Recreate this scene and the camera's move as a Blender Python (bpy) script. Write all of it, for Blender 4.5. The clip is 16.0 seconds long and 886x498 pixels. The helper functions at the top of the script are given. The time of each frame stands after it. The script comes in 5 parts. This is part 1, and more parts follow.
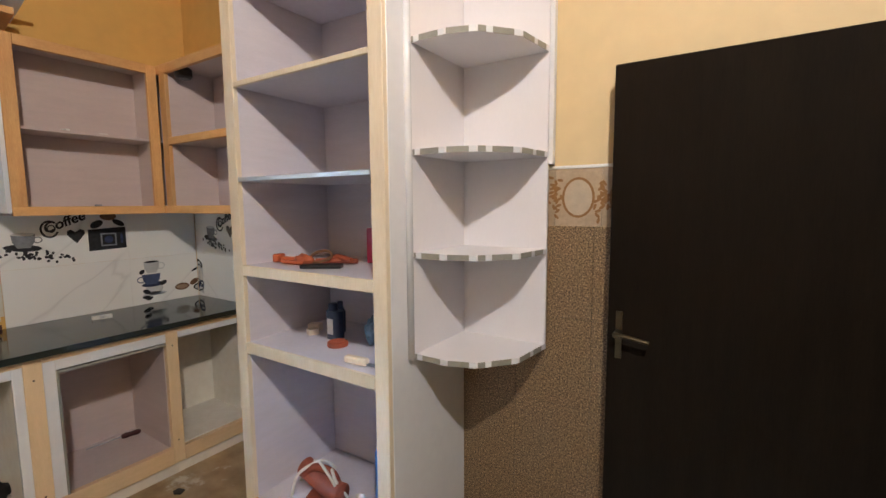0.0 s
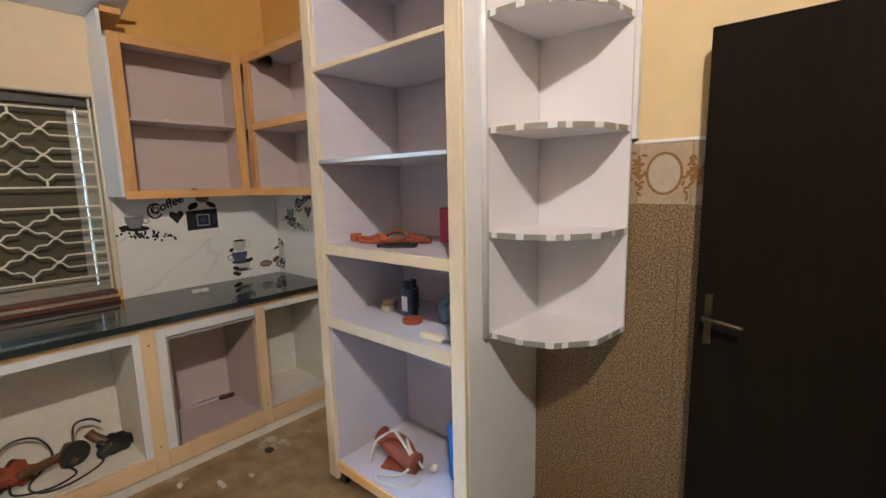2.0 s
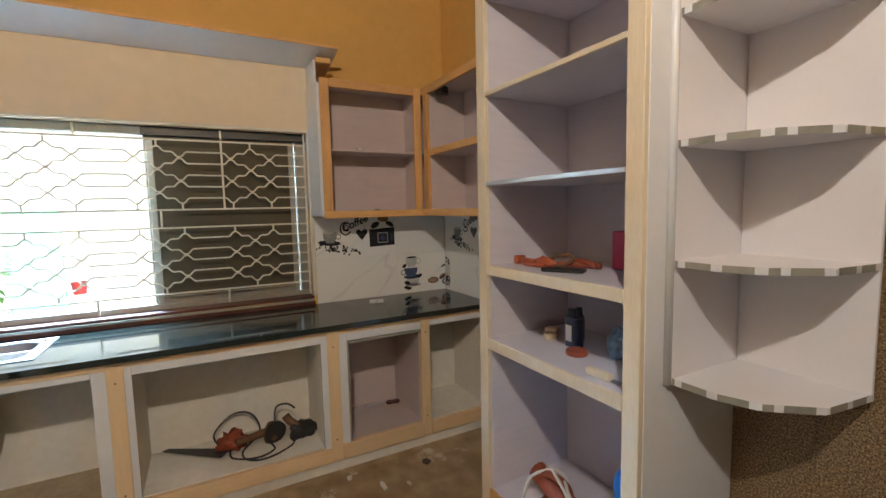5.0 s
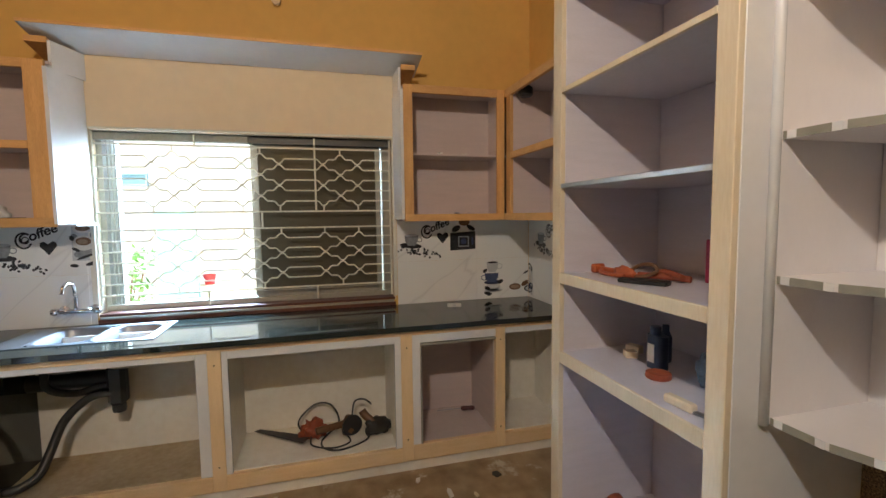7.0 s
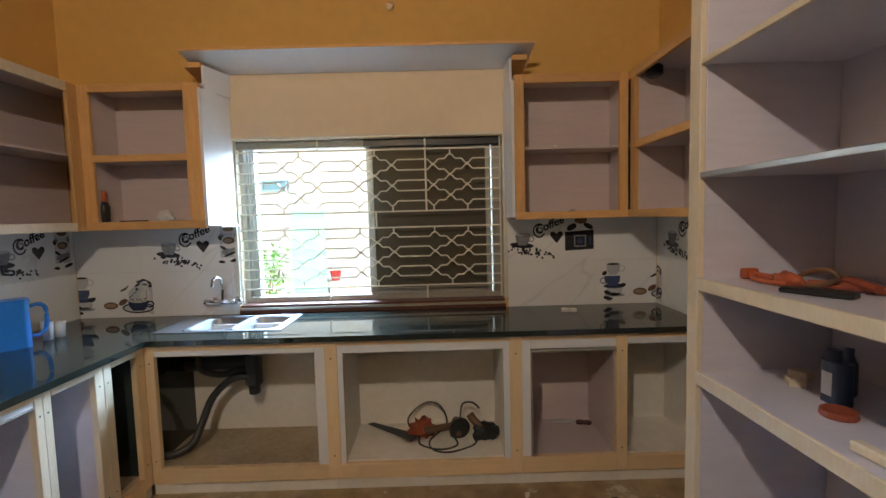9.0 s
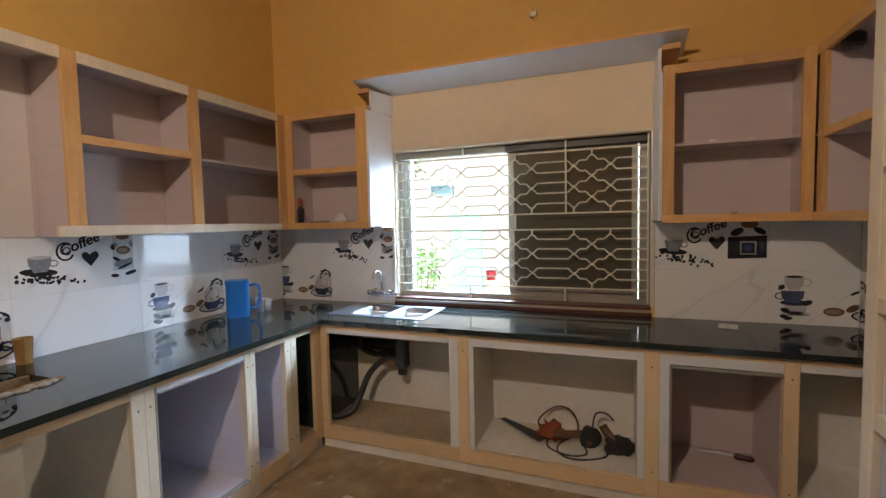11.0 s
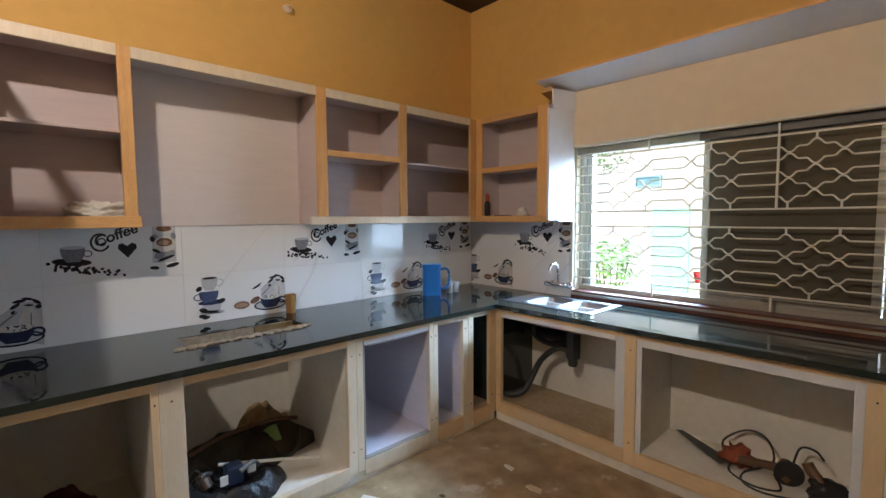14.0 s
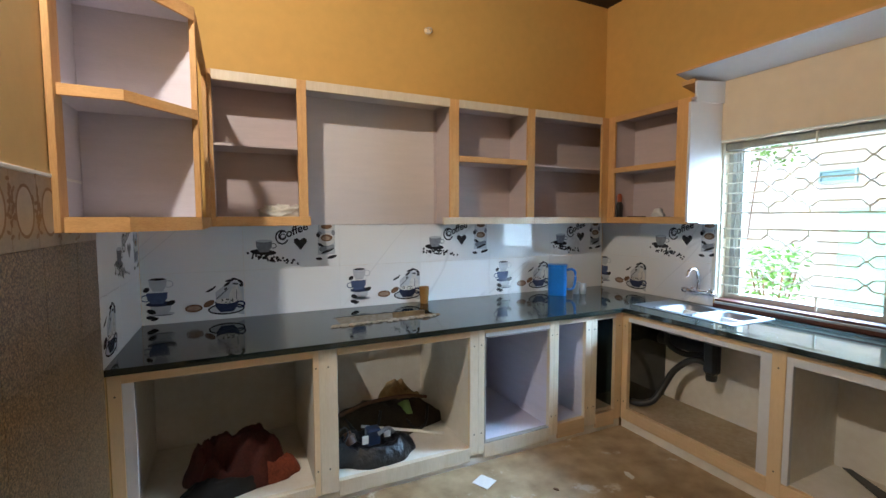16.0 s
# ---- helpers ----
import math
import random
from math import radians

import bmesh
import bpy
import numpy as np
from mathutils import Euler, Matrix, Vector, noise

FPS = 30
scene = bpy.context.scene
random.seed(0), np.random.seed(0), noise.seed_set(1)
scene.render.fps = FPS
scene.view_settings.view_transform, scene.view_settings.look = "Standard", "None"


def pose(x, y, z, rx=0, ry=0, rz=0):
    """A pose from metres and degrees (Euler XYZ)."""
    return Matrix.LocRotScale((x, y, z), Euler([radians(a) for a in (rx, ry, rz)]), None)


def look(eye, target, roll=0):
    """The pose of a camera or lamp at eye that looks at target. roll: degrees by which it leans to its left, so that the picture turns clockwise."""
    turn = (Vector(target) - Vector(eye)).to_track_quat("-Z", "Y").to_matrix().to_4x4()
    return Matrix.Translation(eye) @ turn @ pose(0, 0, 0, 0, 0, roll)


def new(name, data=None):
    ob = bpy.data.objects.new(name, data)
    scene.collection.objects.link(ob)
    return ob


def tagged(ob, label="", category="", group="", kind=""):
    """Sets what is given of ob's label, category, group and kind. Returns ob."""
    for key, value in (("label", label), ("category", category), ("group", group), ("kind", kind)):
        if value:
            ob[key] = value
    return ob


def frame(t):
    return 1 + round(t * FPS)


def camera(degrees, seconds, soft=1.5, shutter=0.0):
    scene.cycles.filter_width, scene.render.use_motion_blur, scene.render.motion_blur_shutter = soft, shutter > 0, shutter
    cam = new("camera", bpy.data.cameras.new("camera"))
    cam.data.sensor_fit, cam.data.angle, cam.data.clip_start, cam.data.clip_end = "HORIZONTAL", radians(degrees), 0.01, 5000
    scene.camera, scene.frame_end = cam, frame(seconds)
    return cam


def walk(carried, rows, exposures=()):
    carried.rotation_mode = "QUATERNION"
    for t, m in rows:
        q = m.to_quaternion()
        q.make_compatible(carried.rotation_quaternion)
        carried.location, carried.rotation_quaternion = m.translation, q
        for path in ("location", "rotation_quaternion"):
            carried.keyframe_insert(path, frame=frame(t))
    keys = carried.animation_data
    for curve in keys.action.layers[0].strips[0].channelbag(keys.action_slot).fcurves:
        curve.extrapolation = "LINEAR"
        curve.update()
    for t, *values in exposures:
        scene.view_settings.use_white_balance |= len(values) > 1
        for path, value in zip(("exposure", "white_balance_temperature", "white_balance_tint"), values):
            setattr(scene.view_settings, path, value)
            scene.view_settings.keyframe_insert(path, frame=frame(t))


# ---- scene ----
cam = camera(90.1, 16.0)
PATH = [
    (0, (2.508, 1.389, 1.487), (1.427, 3.059, 1.282), -0.4),
    (0.5, (2.505, 1.383, 1.48), (1.406, 3.032, 1.209), -0.6),
    (1, (2.494, 1.373, 1.491), (1.328, 2.97, 1.185), -1.2),
    (1.5, (2.482, 1.364, 1.49), (1.236, 2.899, 1.19), -1.4),
    (2, (2.47, 1.356, 1.489), (1.174, 2.851, 1.195), -1.3),
    (2.5, (2.456, 1.36, 1.487), (1.092, 2.795, 1.21), -1.0),
    (3, (2.437, 1.351, 1.488), (1.017, 2.735, 1.225), -0.8),
    (3.5, (2.424, 1.355, 1.487), (0.897, 2.625, 1.251), -1.0),
    (4, (2.413, 1.362, 1.487), (0.787, 2.507, 1.275), -1.2),
    (4.5, (2.415, 1.367, 1.489), (0.718, 2.408, 1.293), -1.3),
    (7, (2.421, 1.535, 1.478), (0.498, 2.062, 1.325), -0.7),
    (7.5, (2.427, 1.551, 1.474), (0.476, 1.966, 1.326), -0.7),
    (8, (2.414, 1.558, 1.475), (0.447, 1.886, 1.325), -0.8),
    (8.5, (2.359, 1.562, 1.468), (0.375, 1.766, 1.32), -1.0),
    (9, (2.316, 1.583, 1.471), (0.321, 1.6, 1.325), -1.5),
    (9.5, (2.326, 1.65, 1.483), (0.339, 1.478, 1.343), -1.9),
    (10, (2.345, 1.694, 1.476), (0.389, 1.297, 1.355), -1.7),
    (10.2, (2.356, 1.711, 1.477), (0.413, 1.253, 1.356), -1.5),
    (12.3, (2.421, 1.894, 1.454), (0.721, 0.846, 1.348), -0.9),
    (12.5, (2.436, 1.898, 1.457), (0.75, 0.828, 1.351), -0.7),
    (13, (2.45, 1.936, 1.465), (0.82, 0.784, 1.344), -0.5),
    (13.5, (2.442, 1.986, 1.478), (0.932, 0.682, 1.339), -0.7),
    (14, (2.422, 2.062, 1.476), (1.067, 0.598, 1.336), -0.4),
    (14.5, (2.428, 2.143, 1.475), (1.251, 0.532, 1.331), -0.6),
    (15, (2.425, 2.199, 1.478), (1.383, 0.498, 1.335), -0.1),
    (15.5, (2.443, 2.221, 1.474), (1.479, 0.474, 1.338), 0.1),
    (16, (2.445, 2.239, 1.485), (1.598, 0.433, 1.345), -0.1),
]
walk(cam, [(t, look(eye, target, roll)) for t, eye, target, roll in PATH],
     [(0, 0.36, 5800, 12), (1.5, 0.34, 5850, 12), (3.0, 0.16, 6020, 12), (4.5, -0.01, 6200, 11), (7, -0.12, 6450, 12), (8, -0.24, 6450, 12), (9, -0.48, 6550, 14),
      (10, -0.47, 6700, 19), (12.5, -0.48, 6560, 18), (13.5, -0.48, 6460, 17), (14.5, -0.40, 6200, 14), (16, -0.24, 6080, 11)])


# ---- world, lights, exposure ----
world = bpy.data.worlds.new("world")
scene.world = world
world.use_nodes = True
wn = world.node_tree.nodes
sky = wn.new("ShaderNodeTexSky")
sky.sky_type, sky.sun_disc, sky.sun_elevation, sky.sun_rotation = "NISHITA", False, radians(33), radians(125)
world.node_tree.links.new(sky.outputs[0], wn["Background"].inputs[0])
wn["Background"].inputs[1].default_value = 0.15


def lamp(name, kind, m, energy, colour, **more):
    data = bpy.data.lights.new(name, kind)
    data.energy, data.color = energy, colour
    for key, value in more.items():
        if key == "radius":
            data.shadow_soft_size = value
        if key == "size":
            data.shape, data.size, data.size_y = "RECTANGLE", value[0], value[1]
        if key == "angle":
            data.angle = value
    ob = new(name, data)
    ob.matrix_world = m
    return ob


lamp("bulb_light", "POINT", pose(2.88, 1.08, 2.97), 140, (1.0, 0.92, 0.79), radius=0.035)
lamp("window_light", "AREA", look((-2.0, 1.05, 2.72), (0.10, 0.62, 0.95)), 1900, (0.46, 0.72, 1.0), size=(3.4, 0.9))
lamp("sun", "SUN", look((0, 0, 4), (-5, 3.5, 0)), 5.0, (1.0, 0.97, 0.94), angle=radians(0.5))


# ---- materials ----
def mat(name, base, rough=0.5, metal=0.0, grain=(), var=0.12, scale=6.0, bump=0.0, bump_scale=60.0, second=None, coat=0.0, emit=None, span=(0.7, 1.35)):
    """Principled material with two scales of colour variation and fine relief."""
    m = bpy.data.materials.new(name)
    m.use_nodes = True
    n, l = m.node_tree.nodes, m.node_tree.links
    b = n["Principled BSDF"]
    b.inputs["Roughness"].default_value, b.inputs["Metallic"].default_value = rough, metal
    b.inputs["Coat Weight"].default_value = coat
    geo = n.new("ShaderNodeTexCoord")
    mp = n.new("ShaderNodeMapping")
    l.new(geo.outputs["Object"], mp.inputs[0])
    if grain:
        mp.inputs["Scale"].default_value = grain
    big, fine = n.new("ShaderNodeTexNoise"), n.new("ShaderNodeTexNoise")
    big.inputs["Scale"].default_value, fine.inputs["Scale"].default_value = scale, scale * 9
    big.inputs["Detail"].default_value, fine.inputs["Detail"].default_value = 4, 6
    l.new(mp.outputs[0], big.inputs[0]), l.new(mp.outputs[0], fine.inputs[0])
    other = second or tuple(c * (1 - 2 * var) for c in base)
    ramp = n.new("ShaderNodeMix")
    ramp.data_type = "RGBA"
    ramp.inputs[6].default_value, ramp.inputs[7].default_value = (*base, 1), (*other, 1)
    mean = n.new("ShaderNodeMath")
    mean.operation = "ADD"
    l.new(big.outputs[0], mean.inputs[0]), l.new(fine.outputs[0], mean.inputs[1])
    rng = n.new("ShaderNodeMapRange")
    rng.inputs[1].default_value, rng.inputs[2].default_value = span
    l.new(mean.outputs[0], rng.inputs[0]), l.new(rng.outputs[0], ramp.inputs[0])
    info = n.new("ShaderNodeObjectInfo")
    hue = n.new("ShaderNodeHueSaturation")
    vr = n.new("ShaderNodeMapRange")
    vr.inputs[3].default_value, vr.inputs[4].default_value = 1 - var * 0.5, 1 + var * 0.5
    l.new(info.outputs["Random"], vr.inputs[0]), l.new(vr.outputs[0], hue.inputs["Value"])
    l.new(ramp.outputs[2], hue.inputs["Color"])
    l.new(hue.outputs[0], b.inputs["Base Color"])
    if bump:
        bn, bp = n.new("ShaderNodeTexNoise"), n.new("ShaderNodeBump")
        bn.inputs["Scale"].default_value, bp.inputs["Strength"].default_value, bp.inputs["Distance"].default_value = bump_scale, bump, 0.004
        bn.inputs["Detail"].default_value = 5
        l.new(mp.outputs[0], bn.inputs[0]), l.new(bn.outputs[0], bp.inputs["Height"]), l.new(bp.outputs[0], b.inputs["Normal"])
    if emit:
        b.inputs["Emission Color"].default_value, b.inputs["Emission Strength"].default_value = (*emit[:3], 1), emit[3]
    return m


def nodes_of(m):
    return m.node_tree.nodes, m.node_tree.links, m.node_tree.nodes["Principled BSDF"]


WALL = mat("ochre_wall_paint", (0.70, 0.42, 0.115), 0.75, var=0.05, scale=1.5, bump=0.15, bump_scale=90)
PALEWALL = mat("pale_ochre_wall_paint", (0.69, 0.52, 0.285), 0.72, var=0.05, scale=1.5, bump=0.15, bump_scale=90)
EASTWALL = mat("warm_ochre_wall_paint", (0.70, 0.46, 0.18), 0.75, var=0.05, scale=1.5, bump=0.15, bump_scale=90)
CREAM = mat("cream_wall_paint", (0.74, 0.60, 0.42), 0.75, var=0.04, scale=1.5, bump=0.15, bump_scale=90)
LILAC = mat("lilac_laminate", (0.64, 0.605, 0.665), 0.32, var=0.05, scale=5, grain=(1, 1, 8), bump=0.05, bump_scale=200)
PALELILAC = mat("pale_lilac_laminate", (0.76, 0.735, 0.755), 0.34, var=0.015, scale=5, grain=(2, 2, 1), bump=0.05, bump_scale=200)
# rose lining, base colour darkened for the lamp's shadow inside the wall cabinets
ROSE = mat("rose_laminate_shaded", (0.59, 0.49, 0.475), 0.34, var=0.05, scale=5, grain=(1, 1, 8), bump=0.05, bump_scale=200)
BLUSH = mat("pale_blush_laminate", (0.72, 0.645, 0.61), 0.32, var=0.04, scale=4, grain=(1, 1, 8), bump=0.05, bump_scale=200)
WHITE = mat("white_gloss_panel", (0.76, 0.765, 0.79), 0.22, var=0.03, scale=3)
PINE = mat("raw_pine", (0.73, 0.43, 0.17), 0.62, var=0.2, scale=3, grain=(3, 3, 14), second=(0.57, 0.295, 0.10), bump=0.15, bump_scale=40)
PINE_U = mat("raw_pine_upright", (0.73, 0.43, 0.17), 0.62, var=0.2, scale=3, grain=(14, 14, 1.2), second=(0.55, 0.28, 0.095), bump=0.15, bump_scale=40)
PINE_B = mat("pale_pine", (0.80, 0.59, 0.36), 0.6, var=0.2, scale=3, grain=(3, 3, 14), second=(0.70, 0.50, 0.28), bump=0.15, bump_scale=40)
PINE_BU = mat("pale_pine_upright", (0.80, 0.60, 0.37), 0.6, var=0.2, scale=3, grain=(14, 14, 1.2), second=(0.70, 0.52, 0.30), bump=0.15, bump_scale=40)
PALE = mat("pale_primed_wood", (0.75, 0.65, 0.50), 0.5, var=0.1, scale=2, grain=(8, 8, 1.2), second=(0.66, 0.55, 0.39))
PLASTER = mat("white_plaster", (0.82, 0.785, 0.71), 0.85, var=0.08, scale=2.5, second=(0.73, 0.68, 0.59), bump=0.3, bump_scale=60)
DUSTY = mat("dusty_cement", (0.52, 0.42, 0.29), 0.9, var=0.2, scale=4, second=(0.38, 0.29, 0.18), bump=0.4, bump_scale=50)
FLOOR = mat("stained_cement_floor", (0.44, 0.33, 0.20), 0.5, var=0.2, scale=0.8, span=(0.74, 1.24), second=(0.20, 0.13, 0.065), bump=0.35, bump_scale=25)
n, l, b = nodes_of(FLOOR)
cd, ns, rm, mx, old = n.new("ShaderNodeTexCoord"), n.new("ShaderNodeTexNoise"), n.new("ShaderNodeMapRange"), n.new("ShaderNodeMix"), b.inputs["Base Color"].links[0].from_socket
ns.inputs["Scale"].default_value, ns.inputs["Detail"].default_value, ns.inputs["Roughness"].default_value = 3.1, 9, 0.68
rm.inputs[1].default_value, rm.inputs[2].default_value = 0.575, 0.635
mx.data_type = "RGBA"
mx.inputs[7].default_value = (0.60, 0.55, 0.46, 1)
rm2 = n.new("ShaderNodeMapRange")
rm2.inputs[3].default_value, rm2.inputs[4].default_value = 0.42, 0.75
l.new(cd.outputs["Object"], ns.inputs[0]), l.new(ns.outputs[0], rm.inputs[0]), l.new(rm.outputs[0], mx.inputs[0]), l.new(old, mx.inputs[6])
l.new(mx.outputs[2], b.inputs["Base Color"]), l.new(rm.outputs[0], rm2.inputs[0]), l.new(rm2.outputs[0], b.inputs["Roughness"])
DOOR = mat("dark_stained_door", (0.012, 0.0075, 0.004), 0.75, var=0.25, scale=2, grain=(12, 12, 1), bump=0.1, bump_scale=30)
CEIL = mat("dark_ceiling", (0.05, 0.025, 0.015), 0.7, var=0.2)
STEEL = mat("brushed_steel", (0.33, 0.34, 0.36), 0.42, 0.95, var=0.05, scale=20, grain=(1, 30, 1))
CHROME = mat("chrome", (0.80, 0.80, 0.80), 0.08, 1.0, var=0.02)
BRASS = mat("worn_brass", (0.09, 0.07, 0.04), 0.42, 0.9, var=0.1)
ALU = mat("aluminium_edge", (0.60, 0.62, 0.65), 0.3, 0.9, var=0.03)
GREYTAPE = mat("grey_edge", (0.30, 0.29, 0.25), 0.5, var=0.12)
BLACK = mat("black_plastic", (0.018, 0.018, 0.018), 0.4, var=0.1)
RUBBER = mat("black_pipe", (0.030, 0.030, 0.028), 0.45, var=0.2)
SILL = mat("maroon_sill", (0.12, 0.035, 0.02), 0.5, var=0.15)
GRILLE = mat("cream_grille_paint", (0.70, 0.66, 0.55), 0.45, var=0.06)
ALFRAME = mat("window_frame_metal", (0.42, 0.40, 0.34), 0.4, 0.4, var=0.08)
DOOR.node_tree.nodes["Principled BSDF"].inputs["Specular IOR Level"].default_value = 0.08
GROUT = mat("white_trim", (0.82, 0.80, 0.76), 0.4, var=0.03)

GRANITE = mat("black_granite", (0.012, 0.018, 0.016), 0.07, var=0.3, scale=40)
n, l, b = nodes_of(GRANITE)
vor, rmp = n.new("ShaderNodeTexVoronoi"), n.new("ShaderNodeValToRGB")
vor.inputs["Scale"].default_value = 240
b.inputs["Specular IOR Level"].default_value = 0.75
rmp.color_ramp.elements[0].color, rmp.color_ramp.elements[1].color = (0.065, 0.08, 0.072, 1), (0.015, 0.022, 0.020, 1)
rmp.color_ramp.elements[1].position = 0.3
cd = n.new("ShaderNodeTexCoord")
l.new(cd.outputs["Object"], vor.inputs[0]), l.new(vor.outputs[0], rmp.inputs[0]), l.new(rmp.outputs[0], b.inputs["Base Color"])
dn, dr = n.new("ShaderNodeTexNoise"), n.new("ShaderNodeMapRange")
dn.inputs["Scale"].default_value, dn.inputs["Detail"].default_value = 3.5, 7
dr.inputs[1].default_value, dr.inputs[2].default_value, dr.inputs[3].default_value, dr.inputs[4].default_value = 0.45, 0.78, 0.035, 0.24
l.new(cd.outputs["Object"], dn.inputs[0]), l.new(dn.outputs[0], dr.inputs[0]), l.new(dr.outputs[0], b.inputs["Roughness"])

MARBLE = mat("white_marble_tile", (0.80, 0.80, 0.78), 0.025, var=0.02, scale=2)
n, l, b = nodes_of(MARBLE)
b.inputs["Specular IOR Level"].default_value = 0.5
geo, sep, add, com, mp = n.new("ShaderNodeNewGeometry"), n.new("ShaderNodeSeparateXYZ"), n.new("ShaderNodeMath"), n.new("ShaderNodeCombineXYZ"), n.new("ShaderNodeMapping")
l.new(geo.outputs["Position"], sep.inputs[0]), l.new(sep.outputs[0], add.inputs[0]), l.new(sep.outputs[1], add.inputs[1])
l.new(add.outputs[0], com.inputs[0]), l.new(sep.outputs[2], com.inputs[2]), l.new(com.outputs[0], mp.inputs[0])
mp.vector_type, add.operation = "TEXTURE", "SUBTRACT"
mp.inputs["Rotation"].default_value, mp.inputs["Scale"].default_value = (0, -0.80, 0), (1.0, 1.0, 4.6)
tex, sub, ab, rmp = n.new("ShaderNodeTexNoise"), n.new("ShaderNodeMath"), n.new("ShaderNodeMath"), n.new("ShaderNodeValToRGB")
tex.inputs["Scale"].default_value, tex.inputs["Detail"].default_value, tex.inputs["Distortion"].default_value = 1.9, 3.5, 0.35
sub.operation, ab.operation = "SUBTRACT", "ABSOLUTE"
sub.inputs[1].default_value = 0.5
rmp.color_ramp.elements[0].color, rmp.color_ramp.elements[1].color = (0.69, 0.685, 0.67, 1), (0.80, 0.80, 0.78, 1)
rmp.color_ramp.elements[1].position = 0.006
l.new(mp.outputs[0], tex.inputs[0]), l.new(tex.outputs[0], sub.inputs[0]), l.new(sub.outputs[0], ab.inputs[0]), l.new(ab.outputs[0], rmp.inputs[0]), l.new(rmp.outputs[0], b.inputs["Base Color"])

SPECK = mat("brown_speckled_tile", (0.33, 0.25, 0.17), 0.35, var=0.2, scale=14)
n, l, b = nodes_of(SPECK)
cd, ns, rmp, bp = n.new("ShaderNodeNewGeometry"), n.new("ShaderNodeTexNoise"), n.new("ShaderNodeValToRGB"), n.new("ShaderNodeBump")
ns.inputs["Scale"].default_value, ns.inputs["Detail"].default_value, ns.inputs["Roughness"].default_value = 165, 3.5, 0.72
e = rmp.color_ramp.elements
e[0].position, e[0].color, e[1].position, e[1].color = 0.37, (0.035, 0.022, 0.012, 1), 0.68, (0.52, 0.37, 0.21, 1)
mid = e.new(0.5)
mid.color = (0.18, 0.112, 0.055, 1)
bp.inputs["Strength"].default_value, bp.inputs["Distance"].default_value = 0.25, 0.003
l.new(cd.outputs["Position"], ns.inputs[0]), l.new(ns.outputs[0], rmp.inputs[0]), l.new(rmp.outputs[0], b.inputs["Base Color"])
l.new(ns.outputs[0], bp.inputs["Height"]), l.new(bp.outputs[0], b.inputs["Normal"])

GLASS = bpy.data.materials.new("dark_tinted_glass")
GLASS.use_nodes = True
n, l = GLASS.node_tree.nodes, GLASS.node_tree.links
tr, gl, mx, fr = n.new("ShaderNodeBsdfTransparent"), n.new("ShaderNodeBsdfGlossy"), n.new("ShaderNodeMixShader"), n.new("ShaderNodeFresnel")
tr.inputs[0].default_value, gl.inputs["Roughness"].default_value = (0.035, 0.032, 0.026, 1), 0.03
# diffuse film: dust, with the lit room's reflection put into its colour
dust_sheen, mx2 = n.new("ShaderNodeBsdfDiffuse"), n.new("ShaderNodeMixShader")
dust_sheen.inputs[0].default_value, mx2.inputs[0].default_value = (0.30, 0.265, 0.19, 1), 0.36
l.new(tr.outputs[0], mx2.inputs[1]), l.new(dust_sheen.outputs[0], mx2.inputs[2])
l.new(fr.outputs[0], mx.inputs[0]), l.new(mx2.outputs[0], mx.inputs[1]), l.new(gl.outputs[0], mx.inputs[2])
l.new(mx.outputs[0], n["Material Output"].inputs[0])


# ---- building helpers ----
def box(bm, x0, x1, y0, y1, z0, z1, bevel=0.002):
    c = bmesh.new()
    bmesh.ops.create_cube(c, size=1.0)
    for v in c.verts:
        v.co = ((x0 + x1) / 2 + v.co.x * (x1 - x0), (y0 + y1) / 2 + v.co.y * (y1 - y0), (z0 + z1) / 2 + v.co.z * (z1 - z0))
    small = min(abs(x1 - x0), abs(y1 - y0), abs(z1 - z0))
    if bevel and small > 3 * bevel:
        bmesh.ops.bevel(c, geom=c.edges[:], offset=bevel, segments=1, affect="EDGES")
    me = bpy.data.meshes.new("tmp")
    c.to_mesh(me)
    c.free()
    bm.from_mesh(me)
    bpy.data.meshes.remove(me)
    return bm


def part(name, bm, material, parent=None, label="", smooth=False):
    me = bpy.data.meshes.new(name)
    bmesh.ops.recalc_face_normals(bm, faces=bm.faces[:])
    bm.to_mesh(me)
    bm.free()
    me.materials.append(material)
    if smooth:
        me.polygons.foreach_set("use_smooth", [True] * len(me.polygons))
    ob = new(name, me)
    if parent:
        ob.parent = parent
    if label:
        ob["label"] = label
    return ob


def slab(name, material, parent, *boxes, bevel=0.002, label=""):
    bm = bmesh.new()
    for bx in boxes:
        box(bm, *bx, bevel=bevel)
    return part(name, bm, material, parent, label)


def thing(name, m, label, category, group="", kind=""):
    ob = new(name)
    ob.empty_display_size = 0.05
    ob.matrix_world = m
    return tagged(ob, label, category, group, kind)


def structure(name, material, *boxes, label=""):
    return tagged(slab(name, material, None, *boxes, bevel=0), label, kind="structure")


def prism(bm, outline, z0, z1):
    """An upright prism over a closed outline of (x, y)."""
    low = [bm.verts.new((x, y, z0)) for x, y in outline]
    high = [bm.verts.new((x, y, z1)) for x, y in outline]
    bm.faces.new(low[::-1])
    bm.faces.new(high)
    for i in range(len(low)):
        j = (i + 1) % len(low)
        bm.faces.new((low[i], low[j], high[j], high[i]))
    return bm


